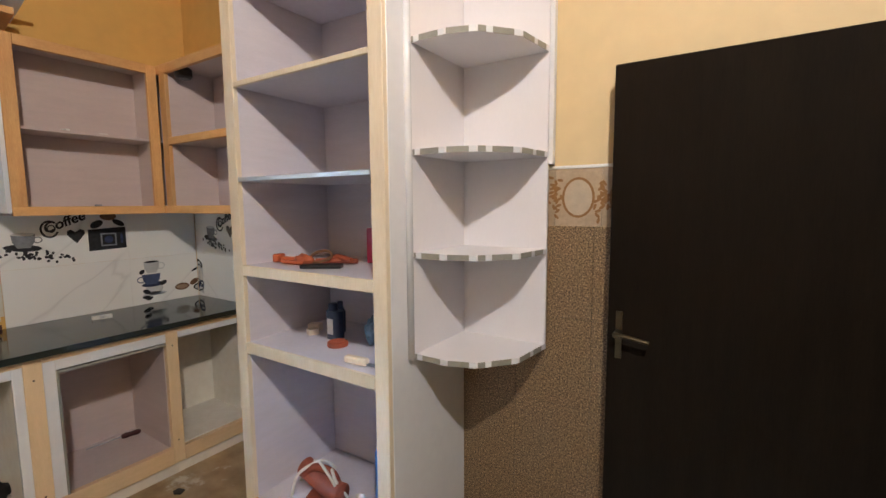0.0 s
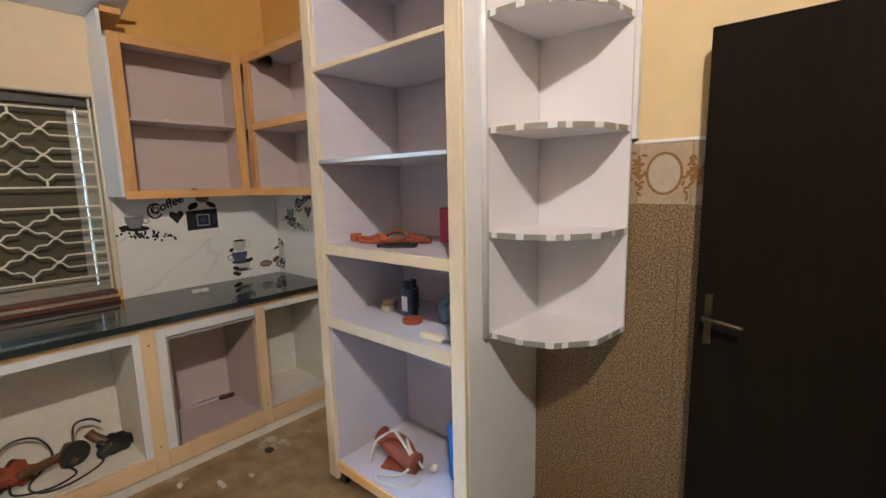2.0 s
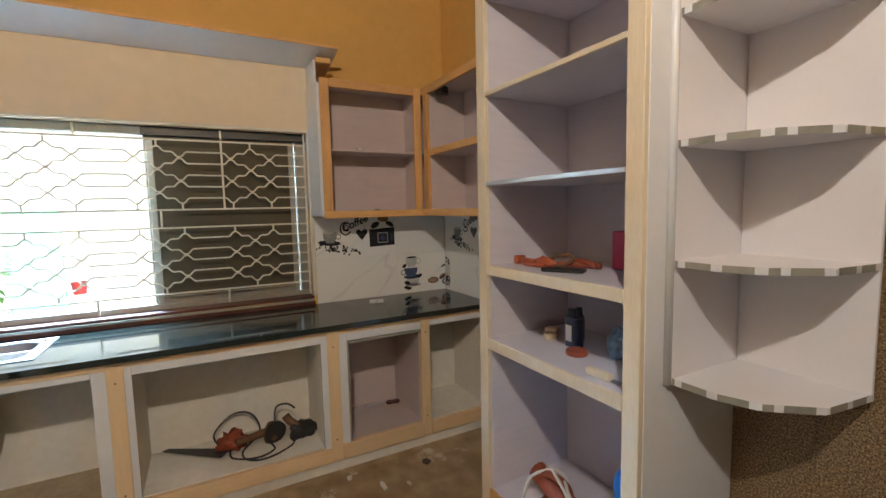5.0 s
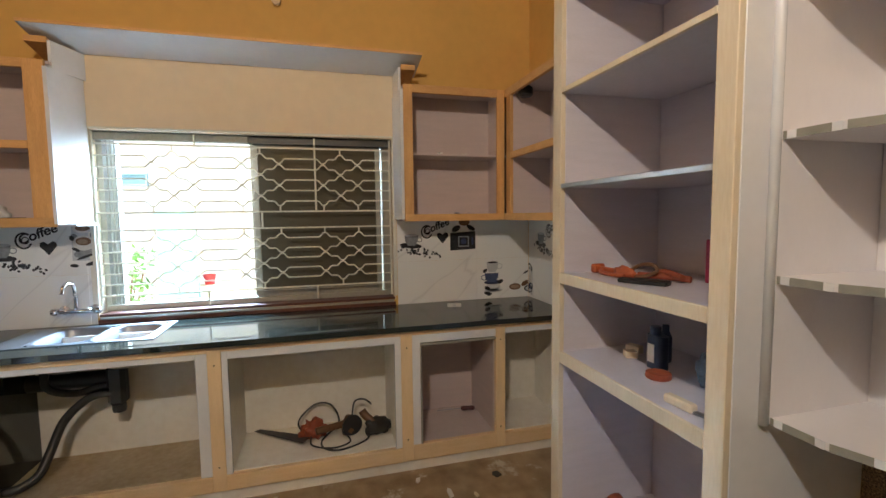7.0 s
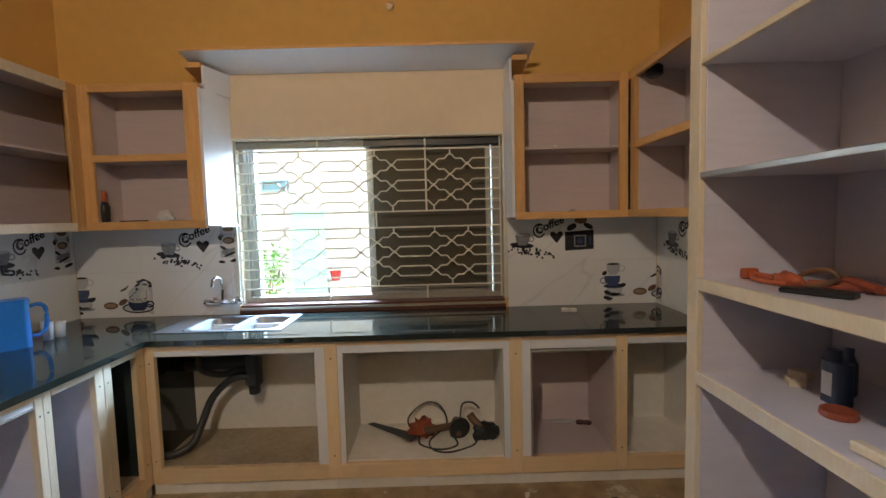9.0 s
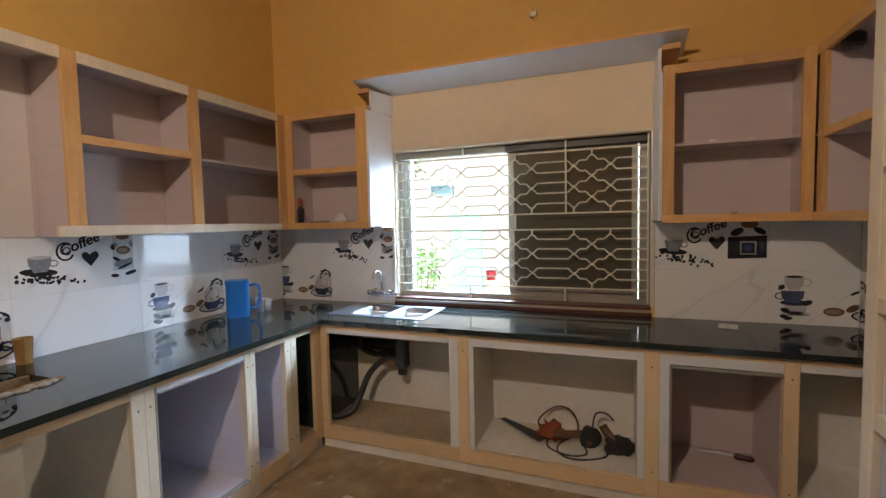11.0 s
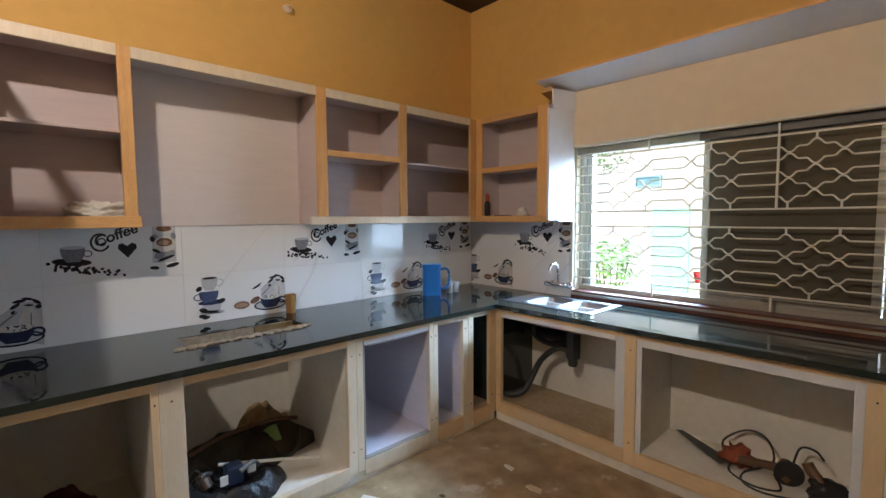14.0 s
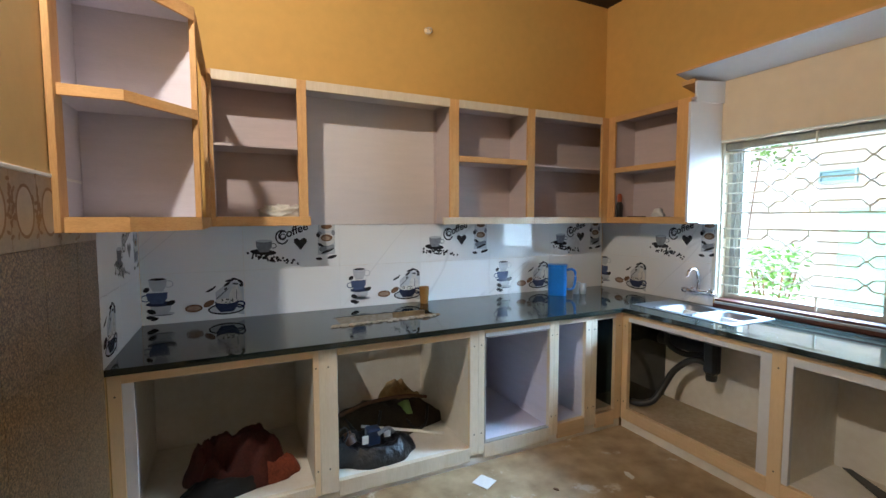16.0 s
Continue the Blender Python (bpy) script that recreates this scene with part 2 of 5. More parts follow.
def lathe(bm, profile, steps=24, m=Matrix()):
    """A turned body from a profile of (radius, height)."""
    rings = []
    for r, z in profile:
        if r < 1e-6:
            rings.append([bm.verts.new(m @ Vector((0, 0, z)))])
        else:
            rings.append([bm.verts.new(m @ Vector((r * math.cos(2 * math.pi * i / steps), r * math.sin(2 * math.pi * i / steps), z))) for i in range(steps)])
    for a, c in zip(rings, rings[1:]):
        for i in range(steps):
            j = (i + 1) % steps
            if len(a) == 1 and len(c) > 1:
                bm.faces.new((a[0], c[j], c[i]))
            elif len(c) == 1 and len(a) > 1:
                bm.faces.new((a[i], a[j], c[0]))
            elif len(a) > 1:
                bm.faces.new((a[i], a[j], c[j], c[i]))
    return bm


def smooth_path(points, steps=6):
    pts = [Vector(p) for p in points]
    out = []
    for i in range(len(pts) - 1):
        p0, p1, p2, p3 = pts[max(i - 1, 0)], pts[i], pts[i + 1], pts[min(i + 2, len(pts) - 1)]
        for k in range(steps):
            t = k / steps
            out.append(0.5 * ((2 * p1) + (p2 - p0) * t + (2 * p0 - 5 * p1 + 4 * p2 - p3) * t * t + (3 * p1 - p0 - 3 * p2 + p3) * t ** 3))
    out.append(pts[-1])
    return out


def tube(bm, points, radius, sides=8, curved=True):
    """A round bar or cable along points."""
    pts = smooth_path(points) if curved else [Vector(p) for p in points]
    rings = []
    for i, p in enumerate(pts):
        d = (pts[min(i + 1, len(pts) - 1)] - pts[max(i - 1, 0)]).normalized()
        side = d.cross(Vector((0, 0, 1)))
        if side.length < 0.05:
            side = d.cross(Vector((1, 0, 0)))
        side.normalize()
        up = side.cross(d)
        rings.append([bm.verts.new(p + radius * (side * math.cos(2 * math.pi * k / sides) + up * math.sin(2 * math.pi * k / sides))) for k in range(sides)])
    for a, c in zip(rings, rings[1:]):
        for k in range(sides):
            bm.faces.new((a[k], a[(k + 1) % sides], c[(k + 1) % sides], c[k]))
    bm.faces.new(rings[0][::-1])
    bm.faces.new(rings[-1])
    return bm


# ---- large structure ----
XW, XE, YS, YN, ZC = -0.60, 2.96, -0.81, 3.03, 3.33
structure("floor", FLOOR, (XW - 0.25, XE + 1.8, YS - 0.25, YN + 0.25, -0.15, 0.0), label="stained brown cement floor with plaster splashes")
structure("ceiling", CEIL, (XW - 0.25, XE + 1.8, YS - 0.25, YN + 0.25, ZC, ZC + 0.15), label="dark brown ceiling")
WY0, WY1, WZ0, WZ1 = 0.25, 2.02, 0.90, 2.00
structure("wall_west", WALL, (XW - 0.23, XW, YS - 0.23, WY0, 0, ZC), (XW - 0.23, XW, WY1, YN + 0.23, 0, ZC),
          (XW - 0.23, XW, WY0, WY1, 0, WZ0), (XW - 0.23, XW, WY0, WY1, WZ1, ZC), label="ochre painted wall round the kitchen window")
structure("wall_south", WALL, (XW, XE + 0.23, YS - 0.23, YS, 0, ZC), label="ochre painted wall above the cabinets")
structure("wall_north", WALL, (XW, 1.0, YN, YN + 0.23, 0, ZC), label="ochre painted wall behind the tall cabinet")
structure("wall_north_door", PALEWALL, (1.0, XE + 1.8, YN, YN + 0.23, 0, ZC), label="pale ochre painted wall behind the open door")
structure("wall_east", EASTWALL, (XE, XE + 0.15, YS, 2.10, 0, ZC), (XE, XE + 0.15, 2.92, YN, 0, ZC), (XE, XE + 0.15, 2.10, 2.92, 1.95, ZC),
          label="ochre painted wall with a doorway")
structure("wall_passage", WALL, (XE + 1.65, XE + 1.8, YS, YN, 0, ZC), (XE + 0.15, XE + 1.65, YS - 0.23, YS, 0, ZC), label="plain painted wall of the passage")
structure("window_reveal", CREAM, (XW - 0.23, XW, WY0, WY0 + 0.004, WZ0, WZ1), (XW - 0.23, XW, WY1 - 0.004, WY1, WZ0, WZ1), (XW - 0.23, XW, WY0 + 0.004, WY1 - 0.004, WZ1 - 0.004, WZ1), label="cream painted window reveal")
# the paler patch of wall between window and pelmet
structure("wall_panel", CREAM, (XW, XW + 0.004, 0.24, 2.05, WZ1 + 0.012, 2.405), label="cream painted wall above the window")


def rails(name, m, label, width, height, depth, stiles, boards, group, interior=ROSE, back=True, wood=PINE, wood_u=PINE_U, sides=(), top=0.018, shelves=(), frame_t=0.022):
    """An open cabinet: front frame of stiles and boards, carcass behind. Local x along the front, y into the cabinet, z up."""
    ob = thing(name, m, label, "cabinet", group)
    for x0, x1, z0, z1 in stiles:
        slab("stile", wood_u, ob, (x0, x1, 0, frame_t, z0, z1))
    for x0, x1, z0, z1, mt in boards:
        slab("rail", mt or wood, ob, (x0, x1, -0.002, frame_t, z0, z1))
    if back:
        slab("back_panel", interior, ob, (0, width, depth - 0.008, depth - 0.002, 0, height))
    for x in sides:
        slab("side_panel", interior, ob, (x, x + 0.016, frame_t, depth - 0.008, 0.0, height))
    if top:
        slab("top_panel", interior, ob, (0, width, frame_t, depth - 0.008, height - top, height))
    for x0, x1, z0, z1 in shelves:
        slab("shelf", interior, ob, (x0, x1, frame_t + 0.001, depth - 0.009, z0, z1))
    return ob


WEST = lambda x, y, z: pose(x, y, z, 0, 0, 90)
SOUTH = lambda x, y, z: pose(x, y, z, 0, 0, 180)
EAST = lambda x, y, z: pose(x, y, z, 0, 0, -90)
UG, BG = "wall cabinets", "base cabinets"
UZ0, UZ1 = 1.44, 2.295
UH = UZ1 - UZ0

# upper cabinets on the window wall
WCL = rails("wall_cabinet", WEST(-0.353, -0.53, UZ0), "open pine-framed wall cabinet with lilac interior beside the sink window", 0.74, UH, 0.246,
      [(0.012, 0.077, 0, UH), (0.63, 0.722, 0, UH)], [(0.077, 0.63, UH - 0.045, UH, None), (0.077, 0.63, 0.405, 0.445, None), (0.0, 0.72, 0, 0.05, None)],
      UG, sides=(0.05,), shelves=((0.07, 0.715, 0.41, 0.44), (0.0, 0.715, 0.012, 0.045)))
WCR = rails("wall_cabinet", WEST(-0.353, 2.05, UZ0), "open pine-framed wall cabinet with one thin shelf beside the window", 0.97, UH, 0.246,
      [(0.0, 0.058, 0, UH), (0.627, 0.68, 0, UH)], [(0.058, 0.627, UH - 0.05, UH, None), (0.0, 0.69, 0, 0.045, None)],
      UG, sides=(0.655,), shelves=((0.016, 0.96, 0.42, 0.434), (0.016, 0.97, 0.012, 0.043)))
# upper cabinet between the window corner and the tall cabinet
rails("wall_cabinet", pose(-0.353, 2.73, UZ0), "open pine-framed corner wall cabinet with a thick shelf edge", 1.04, UH, 0.296,
      [(0.026, 0.09, 0, UH)], [(0.0, 1.03, UH - 0.05, UH, None), (0.09, 1.03, 0.40, 0.44, None), (0.0, 1.03, 0, 0.045, None)],
      UG, sides=(0.074,), shelves=((0.016, 1.03, 0.405, 0.435), (0.016, 1.03, 0.012, 0.043)))
# upper cabinets on the long wall, from the window corner outward
sx = lambda x: 2.563 - x
rails("wall_cabinet", SOUTH(2.563, -0.518, UZ0), "open pine-framed wall cabinet with one thin shelf", 0.52, UH, 0.288,
      [(0.0, 0.022, 0, UH), (sx(2.096), sx(2.042), 0, UH)], [(0.022, sx(2.096), UH - 0.055, UH, PALE), (0.022, sx(2.03), 0, 0.055, None)],
      UG, sides=(0.005, sx(2.068)), shelves=((0.02, 0.50, 0.45, 0.466), (0.02, 0.515, 0.012, 0.05)))
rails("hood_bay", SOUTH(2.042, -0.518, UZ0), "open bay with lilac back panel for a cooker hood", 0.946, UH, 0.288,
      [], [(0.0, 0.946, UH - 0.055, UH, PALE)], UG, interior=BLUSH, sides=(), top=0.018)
rails("wall_cabinet", SOUTH(1.096, -0.518, UZ0), "open pine-framed wall cabinet with a thick shelf edge", 0.712, UH, 0.288,
      [(0.0, 0.069, 0, UH), (sx(0.451) - sx(1.096), sx(0.384) - sx(1.096), 0, UH)],
      [(0.069, 0.645, UH - 0.055, UH, PALE), (0.069, 0.645, 0.435, 0.475, None), (-0.05, 0.712, 0, 0.05, PALE)],
      UG, sides=(0.02, 0.67), shelves=((0.036, 0.67, 0.44, 0.47), (0.036, 0.70, 0.012, 0.048)))
rails("wall_cabinet", SOUTH(0.384, -0.518, UZ0), "open pine-framed corner wall cabinet with one thin shelf", 0.97, UH, 0.288,
      [(0.668, 0.742, 0, UH)], [(0.0, 0.668, UH - 0.055, UH, PALE), (0.0, 0.668, 0, 0.05, PALE)],
      UG, sides=(), shelves=((0.0, 0.95, 0.435, 0.449), (0.0, 0.95, 0.012, 0.048)))

# white end panels beside the window, under their cabinets
for ob, a, c in ((WCL, 0.205, 0.262), (WCR, 2.048, 2.036)):
    pnl = part("end_panel", prism(bmesh.new(), [(-0.352, a - 0.018), (-0.352, a), (-0.594, c), (-0.594, c - 0.018)], 1.455, 2.262), WHITE, ob, "glossy white end panel facing the window")
    pnl.matrix_parent_inverse = ob.matrix_basis.inverted()
slab("latch", STEEL, WCR, (0.325, 0.355, -0.012, -0.0025, 0.045, 0.055), bevel=0)
lip = slab("lip", WHITE, WCL, (-0.592, -0.36, 0.206, 0.285, 1.442, 1.4545))
lip.matrix_parent_inverse = WCL.matrix_basis.inverted()

# pelmet over the window
pel = thing("pelmet", pose(-0.598, 1.12, 2.45), "white pelmet board on two short side panels over the window", "pelmet")
def tilted_strip(x0, z0, x1, z1, y0, y1, thick):
    """A board from a lower back edge to a higher front edge."""
    bm = bmesh.new()
    ends = [[bm.verts.new(p) for p in ((x0, y, z0), (x1, y, z1), (x1, y, z1 + thick), (x0, y, z0 + thick))] for y in (y0, y1)]
    bm.faces.new(ends[0][::-1])
    bm.faces.new(ends[1])
    for i in range(4):
        bm.faces.new((ends[0][i], ends[0][(i + 1) % 4], ends[1][(i + 1) % 4], ends[1][i]))
    return bm


part("board", tilted_strip(0.001, -0.043, 0.268, 0.015, -1.020, 1.050, 0.014), WHITE, pel)
part("front_edge", tilted_strip(0.2685, 0.014, 0.2725, 0.0148, -1.020, 1.050, 0.016), PINE, pel)
for y, back in ((-0.925, -0.862), (0.908, 0.905)):
    part("side_panel", prism(bmesh.new(), [(0.002, back), (0.20, y), (0.20, y + 0.016), (0.002, back + 0.016)], -0.19, -0.045), WHITE, pel)
    part("bracket", tilted_strip(0.002, -0.10, 0.20, -0.055, y + (-0.10 if y < 0 else 0.02), y + (-0.004 if y < 0 else 0.11), 0.03), PINE, pel)

# ---- base counters ----
CT, CB = 0.86, 0.83
HX0, HX1, HY0, HY1 = 1.285, 1.90, -0.54, -0.33
worktop = thing("worktop", pose(0, 0, 0), "dark polished granite worktop running round the corner", "worktop")


def pierced(outer, holes, z0, z1):
    """One slab with rectangular holes, from a grid of cells."""
    xs = sorted({outer[0], outer[1], *[h[0] for h in holes], *[h[1] for h in holes]})
    ys = sorted({outer[2], outer[3], *[h[2] for h in holes], *[h[3] for h in holes]})
    bm = bmesh.new()
    grid = {(i, j): bm.verts.new((x, y, z1)) for i, x in enumerate(xs) for j, y in enumerate(ys)}
    for i in range(len(xs) - 1):
        for j in range(len(ys) - 1):
            cx, cy = (xs[i] + xs[i + 1]) / 2, (ys[j] + ys[j + 1]) / 2
            if not any(h[0] < cx < h[1] and h[2] < cy < h[3] for h in holes):
                bm.faces.new((grid[i, j], grid[i + 1, j], grid[i + 1, j + 1], grid[i, j + 1]))
    ext = bmesh.ops.extrude_face_region(bm, geom=bm.faces[:])
    bmesh.ops.translate(bm, vec=(0, 0, z0 - z1), verts=[v for v in ext["geom"] if isinstance(v, bmesh.types.BMVert)])
    return bm


part("slab", pierced((XW + 0.002, 0.03, YS + 0.002, YN - 0.004), [(-0.50, -0.16, 0.11, 0.365), (-0.50, -0.16, 0.385, 0.64)], CB, CT), GRANITE, worktop)
part("slab", pierced((0.0305, XE - 0.004, YS + 0.002, 0.03), [(HX0, HX1, HY0, HY1)], CB, CT), GRANITE, worktop)


def base_bay(m, label, width, depth, op, stiles, rails_, interior=PLASTER, floor_z=0.149, ground=None, sides=(True, True)):
    """One bay of the base counter: op = (x0, x1, z0, z1) of the opening."""
    ob = thing("base_cabinet", m, label, "cabinet", BG)
    x0, x1, z0, z1 = op
    for a, c, lo, hi, mt in stiles:
        slab("stile", mt, ob, (a, c, 0 if mt is not WHITE else 0.004, 0.03, lo, hi))
        if mt in (PINE_BU, PALE):
            for z in (lo + 0.13, hi - 0.10):
                part("screw", lathe(bmesh.new(), [(0, 0), (0.0042, 0), (0.0042, 0.0012), (0, 0.0012)], 8, pose((a + c) / 2, 0, z, 90)), BLACK, ob)
    for a, c, lo, hi, mt in rails_:
        slab("rail", mt, ob, (a, c, -0.002 if mt is not WHITE else 0.003, 0.03, lo, hi))
    slab("bottom_panel", ground or interior, ob, (0.0, width, 0.03, depth, 0.0, floor_z), bevel=0)
    slab("back_panel", interior, ob, (0.0, width, depth - 0.02, depth, floor_z, CB - 0.004), bevel=0)
    if sides[0]:
        slab("side_panel", interior, ob, (max(0.0, x0 - 0.05), x0 - 0.002, 0.03, depth - 0.02, floor_z, CB - 0.004), bevel=0)
    if sides[1]:
        slab("side_panel", interior, ob, (x1 + 0.002, min(width, x1 + 0.05), 0.03, depth - 0.02, floor_z, CB - 0.004), bevel=0)
    slab("plinth", PLASTER, ob, (0.0, width, 0.012, 0.03, 0.0, 0.062), bevel=0)
    return ob


WD, SD = 0.47, 0.80
OZ0, OZ1, RZ = 0.145, 0.757, 0.062
# window run: local x follows +y
base_bay(WEST(0, 0.0, 0), "open base cabinet under the sink with pine frame and drain pipes", 0.99, WD, (0.05, 0.90, OZ0, 0.79),
         [(0.0, 0.05, RZ, CB, PINE_BU), (0.90, 0.955, OZ0, 0.795, WHITE), (0.955, 1.02, RZ, CB, PINE_BU)],
         [(0.05, 0.955, 0.795, CB, PINE_B), (0.05, 0.955, RZ, OZ0, PINE_B), (0.05, 0.90, 0.765, 0.795, WHITE)], ground=DUSTY, sides=(False, True))
# near-black panel added so the corner void beside the sink stays dark
slab("partition", GRANITE, bpy.data.objects["base_cabinet"], (-0.02, 0.0, 0.03, 0.56, 0.14, CB - 0.004), label="dark partition panel before the corner void")
base_bay(WEST(0, 0.99, 0), "open base cabinet with white plaster inside and pine frame", 0.99, WD, (0.06, 0.92, OZ0, OZ1),
         [(0.0305, 0.06, OZ0, 0.80, WHITE), (0.92, 0.955, OZ0, 0.80, WHITE), (0.955, 1.02, RZ, CB, PINE_BU)],
         [(0.0305, 0.955, 0.80, CB, PINE_B), (0.0305, 0.955, RZ, OZ0, PINE_B), (0.06, 0.92, OZ1, 0.80, WHITE)], ground=PLASTER)
base_bay(WEST(0, 1.98, 0), "open base cabinet lined with pink laminate and a white front frame", 0.565, WD, (0.085, 0.535, OZ0 + 0.01, OZ1 - 0.01),
         [(0.0305, 0.076, OZ0, 0.80, WHITE), (0.076, 0.086, OZ0, 0.75, GREYTAPE), (0.54, 0.60, RZ, CB, PINE_BU)],
         [(0.0305, 0.54, 0.80, CB, PINE_B), (0.0305, 0.54, RZ, OZ0 + 0.01, PINE_B), (0.076, 0.54, 0.752, 0.80, WHITE), (0.086, 0.54, 0.735, 0.748, GREYTAPE)], interior=ROSE)
base_bay(WEST(0, 2.545, 0), "open base cabinet beside the tall cabinet with pine frame", 0.48, WD, (0.035, 0.46, OZ0, OZ1),
         [],
         [(0.0355, 0.48, 0.80, CB, PINE_B), (0.0355, 0.48, RZ, OZ0, PINE_B), (0.0355, 0.48, 0.765, 0.80, WHITE)], sides=(False, True))
# long run: local x follows -x
E0 = 2.955
base_bay(SOUTH(E0, 0, 0), "open base cabinet with pine frame and old clothes inside", E0 - 2.087, SD, (0.05, 0.84, 0.115, 0.79),
         [(0.0, 0.05, RZ, CB, PINE_BU), (0.05, 0.095, 0.115, 0.785, WHITE), (0.84, E0 - 2.087, RZ, CB, PINE_BU)], [(0.05, 0.84, 0.785, CB, PINE_B), (0.05, 0.84, 0.03, 0.115, PALE)], floor_z=0.11)
base_bay(SOUTH(2.087, 0, 0), "open base cabinet under the hob cutout, full of bags", 2.087 - 1.165, SD, (0.093, 0.867, 0.115, 0.79),
         [(0.0, 0.093, RZ, CB, PALE), (0.867, 0.922, RZ, CB, PALE)], [(0.093, 0.867, 0.785, CB, PINE_B), (0.093, 0.867, 0.03, 0.115, PALE)], floor_z=0.11)
base_bay(SOUTH(1.165, 0, 0), "open base cabinet lined with lilac laminate and dark edge strip", 1.165 - 0.60, SD, (0.054, 0.529, 0.13, 0.79),
         [(0.0, 0.044, RZ, CB, PALE), (0.044, 0.054, 0.12, 0.80, GREYTAPE), (0.529, 0.565, RZ, CB, PALE)],
         [(0.044, 0.529, 0.80, CB, PINE_B), (0.044, 0.529, 0.03, 0.12, PALE), (0.054, 0.529, 0.775, 0.80, WHITE), (0.06, 0.529, 0.768, 0.775, GREYTAPE), (0.054, 0.529, 0.12, 0.128, GREYTAPE)], interior=LILAC, floor_z=0.125)
base_bay(SOUTH(0.60, 0, 0), "narrow open base cabinet with lilac lining", 0.60 - 0.284, SD, (0.038, 0.265, 0.13, 0.79),
         [(0.0, 0.038, RZ, CB, PALE), (0.265, 0.316, RZ, CB, PALE)], [(0.038, 0.265, 0.79, CB, PALE), (0.038, 0.265, 0.03, 0.13, PINE_B)], interior=LILAC, floor_z=0.125)
# lined in worktop black: the corner's shade is put into the lining colour
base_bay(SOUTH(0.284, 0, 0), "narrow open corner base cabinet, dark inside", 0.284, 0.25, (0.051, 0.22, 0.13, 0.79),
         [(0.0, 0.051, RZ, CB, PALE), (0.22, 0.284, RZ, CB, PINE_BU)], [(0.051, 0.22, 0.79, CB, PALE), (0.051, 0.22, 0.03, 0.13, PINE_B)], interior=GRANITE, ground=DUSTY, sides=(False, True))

# ---- tall cabinet ----
tall = thing("tall_cabinet", pose(0.68, 2.51, 0), "tall open larder cabinet with pale front frame and lilac shelves", "cabinet")
TH = 2.95
slab("stile", PALE, tall, (0.0, 0.065, 0, 0.022, 0.05, TH))
slab("stile", PALE, tall, (0.815, 0.877, 0, 0.022, 0.05, TH))
slab("side_panel", LILAC, tall, (0.0, 0.018, 0.0225, 0.51, 0.05, TH), label="lilac laminate side panel")
slab("side_panel", WHITE, tall, (0.859, 0.877, 0.0225, 0.512, 0.05, TH), label="glossy white side panel")
slab("back_panel", LILAC, tall, (0.019, 0.858, 0.50, 0.51, 0.05, TH))
slab("lining", LILAC, tall, (0.047, 0.064, 0.0225, 0.499, 0.11, TH))
slab("lining", LILAC, tall, (0.816, 0.833, 0.0225, 0.499, 0.11, TH))
for z, thick, mt, lab in ((0.10, 0.05, PINE, ""), (0.835, 0.05, PALE, ""), (1.182, 0.045, PALE, ""), (1.585, 0.018, ALU, "shelf edge of bright aluminium"), (1.975, 0.02, PALE, ""), (2.38, 0.02, PALE, ""), (2.78, 0.02, PALE, "")):
    slab("shelf", LILAC, tall, (0.0645, 0.8155, 0.014, 0.499, z, z + thick - 0.002))
    slab("shelf_edge", mt, tall, (0.0655, 0.8145, 0.0, 0.013, z - 0.0005, z + thick), label=lab)
for x, y in ((0.05, 0.06), (0.82, 0.06), (0.05, 0.46), (0.82, 0.46)):
    slab("foot", BLACK, tall, (x - 0.02, x + 0.02, y - 0.02, y + 0.02, 0, 0.0495))

# corner display shelves beside the tall cabinet
QUAD = [(0.0, 0.0), (0.375, 0.0), (0.35, -0.21), (0.25, -0.33), (0.15, -0.365), (0.0, -0.365)]


def corner_shelf(m, label, levels, z0, z1, outline, wood):
    ob = thing("corner_shelf", m, label, "shelf", "display shelves")
    deep, wide = -min(y for x, y in outline), max(x for x, y in outline)
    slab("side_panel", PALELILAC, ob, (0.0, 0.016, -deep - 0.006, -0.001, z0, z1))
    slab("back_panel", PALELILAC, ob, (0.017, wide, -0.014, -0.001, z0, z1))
    part("edge_bead", tube(bmesh.new(), [(0.006, -deep - 0.012, z0 - 0.002), (0.006, -deep - 0.012, z1)], 0.0125, 12, curved=False), WHITE, ob, "rounded glossy white edge bead", smooth=True)
    slab("edge_trim", WHITE, ob, (wide + 0.001, wide + 0.018, -0.012, 0.016, 1.628, z1), label="white trim strip on the wall")
    for z in levels:
        bm = prism(bmesh.new(), [(max(x, 0.017), min(y, -0.0145)) for x, y in outline], z, z + 0.018)
        sh = part("shelf", bm, PALELILAC, ob)
        # edge band in short glued strips, grey and white in turn
        pts = outline[1:]
        k = 0
        for a, c in zip(pts, pts[1:]):
            a, c = Vector((*a, 0)), Vector((*c, 0))
            d = (c - a).normalized()
            nrm = Vector((-d.y, d.x, 0))
            if nrm.dot(Vector((1, -1, 0))) < 0:
                nrm = -nrm
            run, s = (c - a).length, 0.004
            while s < run - 0.012:
                w = min(0.075 if k % 2 else 0.022, run - s - 0.003)
                p, q = a + d * s, a + d * (s + w)
                o = nrm * 0.0015
                part("edge_strip", prism(bmesh.new(), [((p + nrm * 0.0002).x, (p + nrm * 0.0002).y), ((q + nrm * 0.0002).x, (q + nrm * 0.0002).y), ((q + o).x, (q + o).y), ((p + o).x, (p + o).y)], z - 0.001, z + 0.019),
                     wood if k % 2 else WHITE, sh)
                s += w + 0.001
                k += 1
    return ob


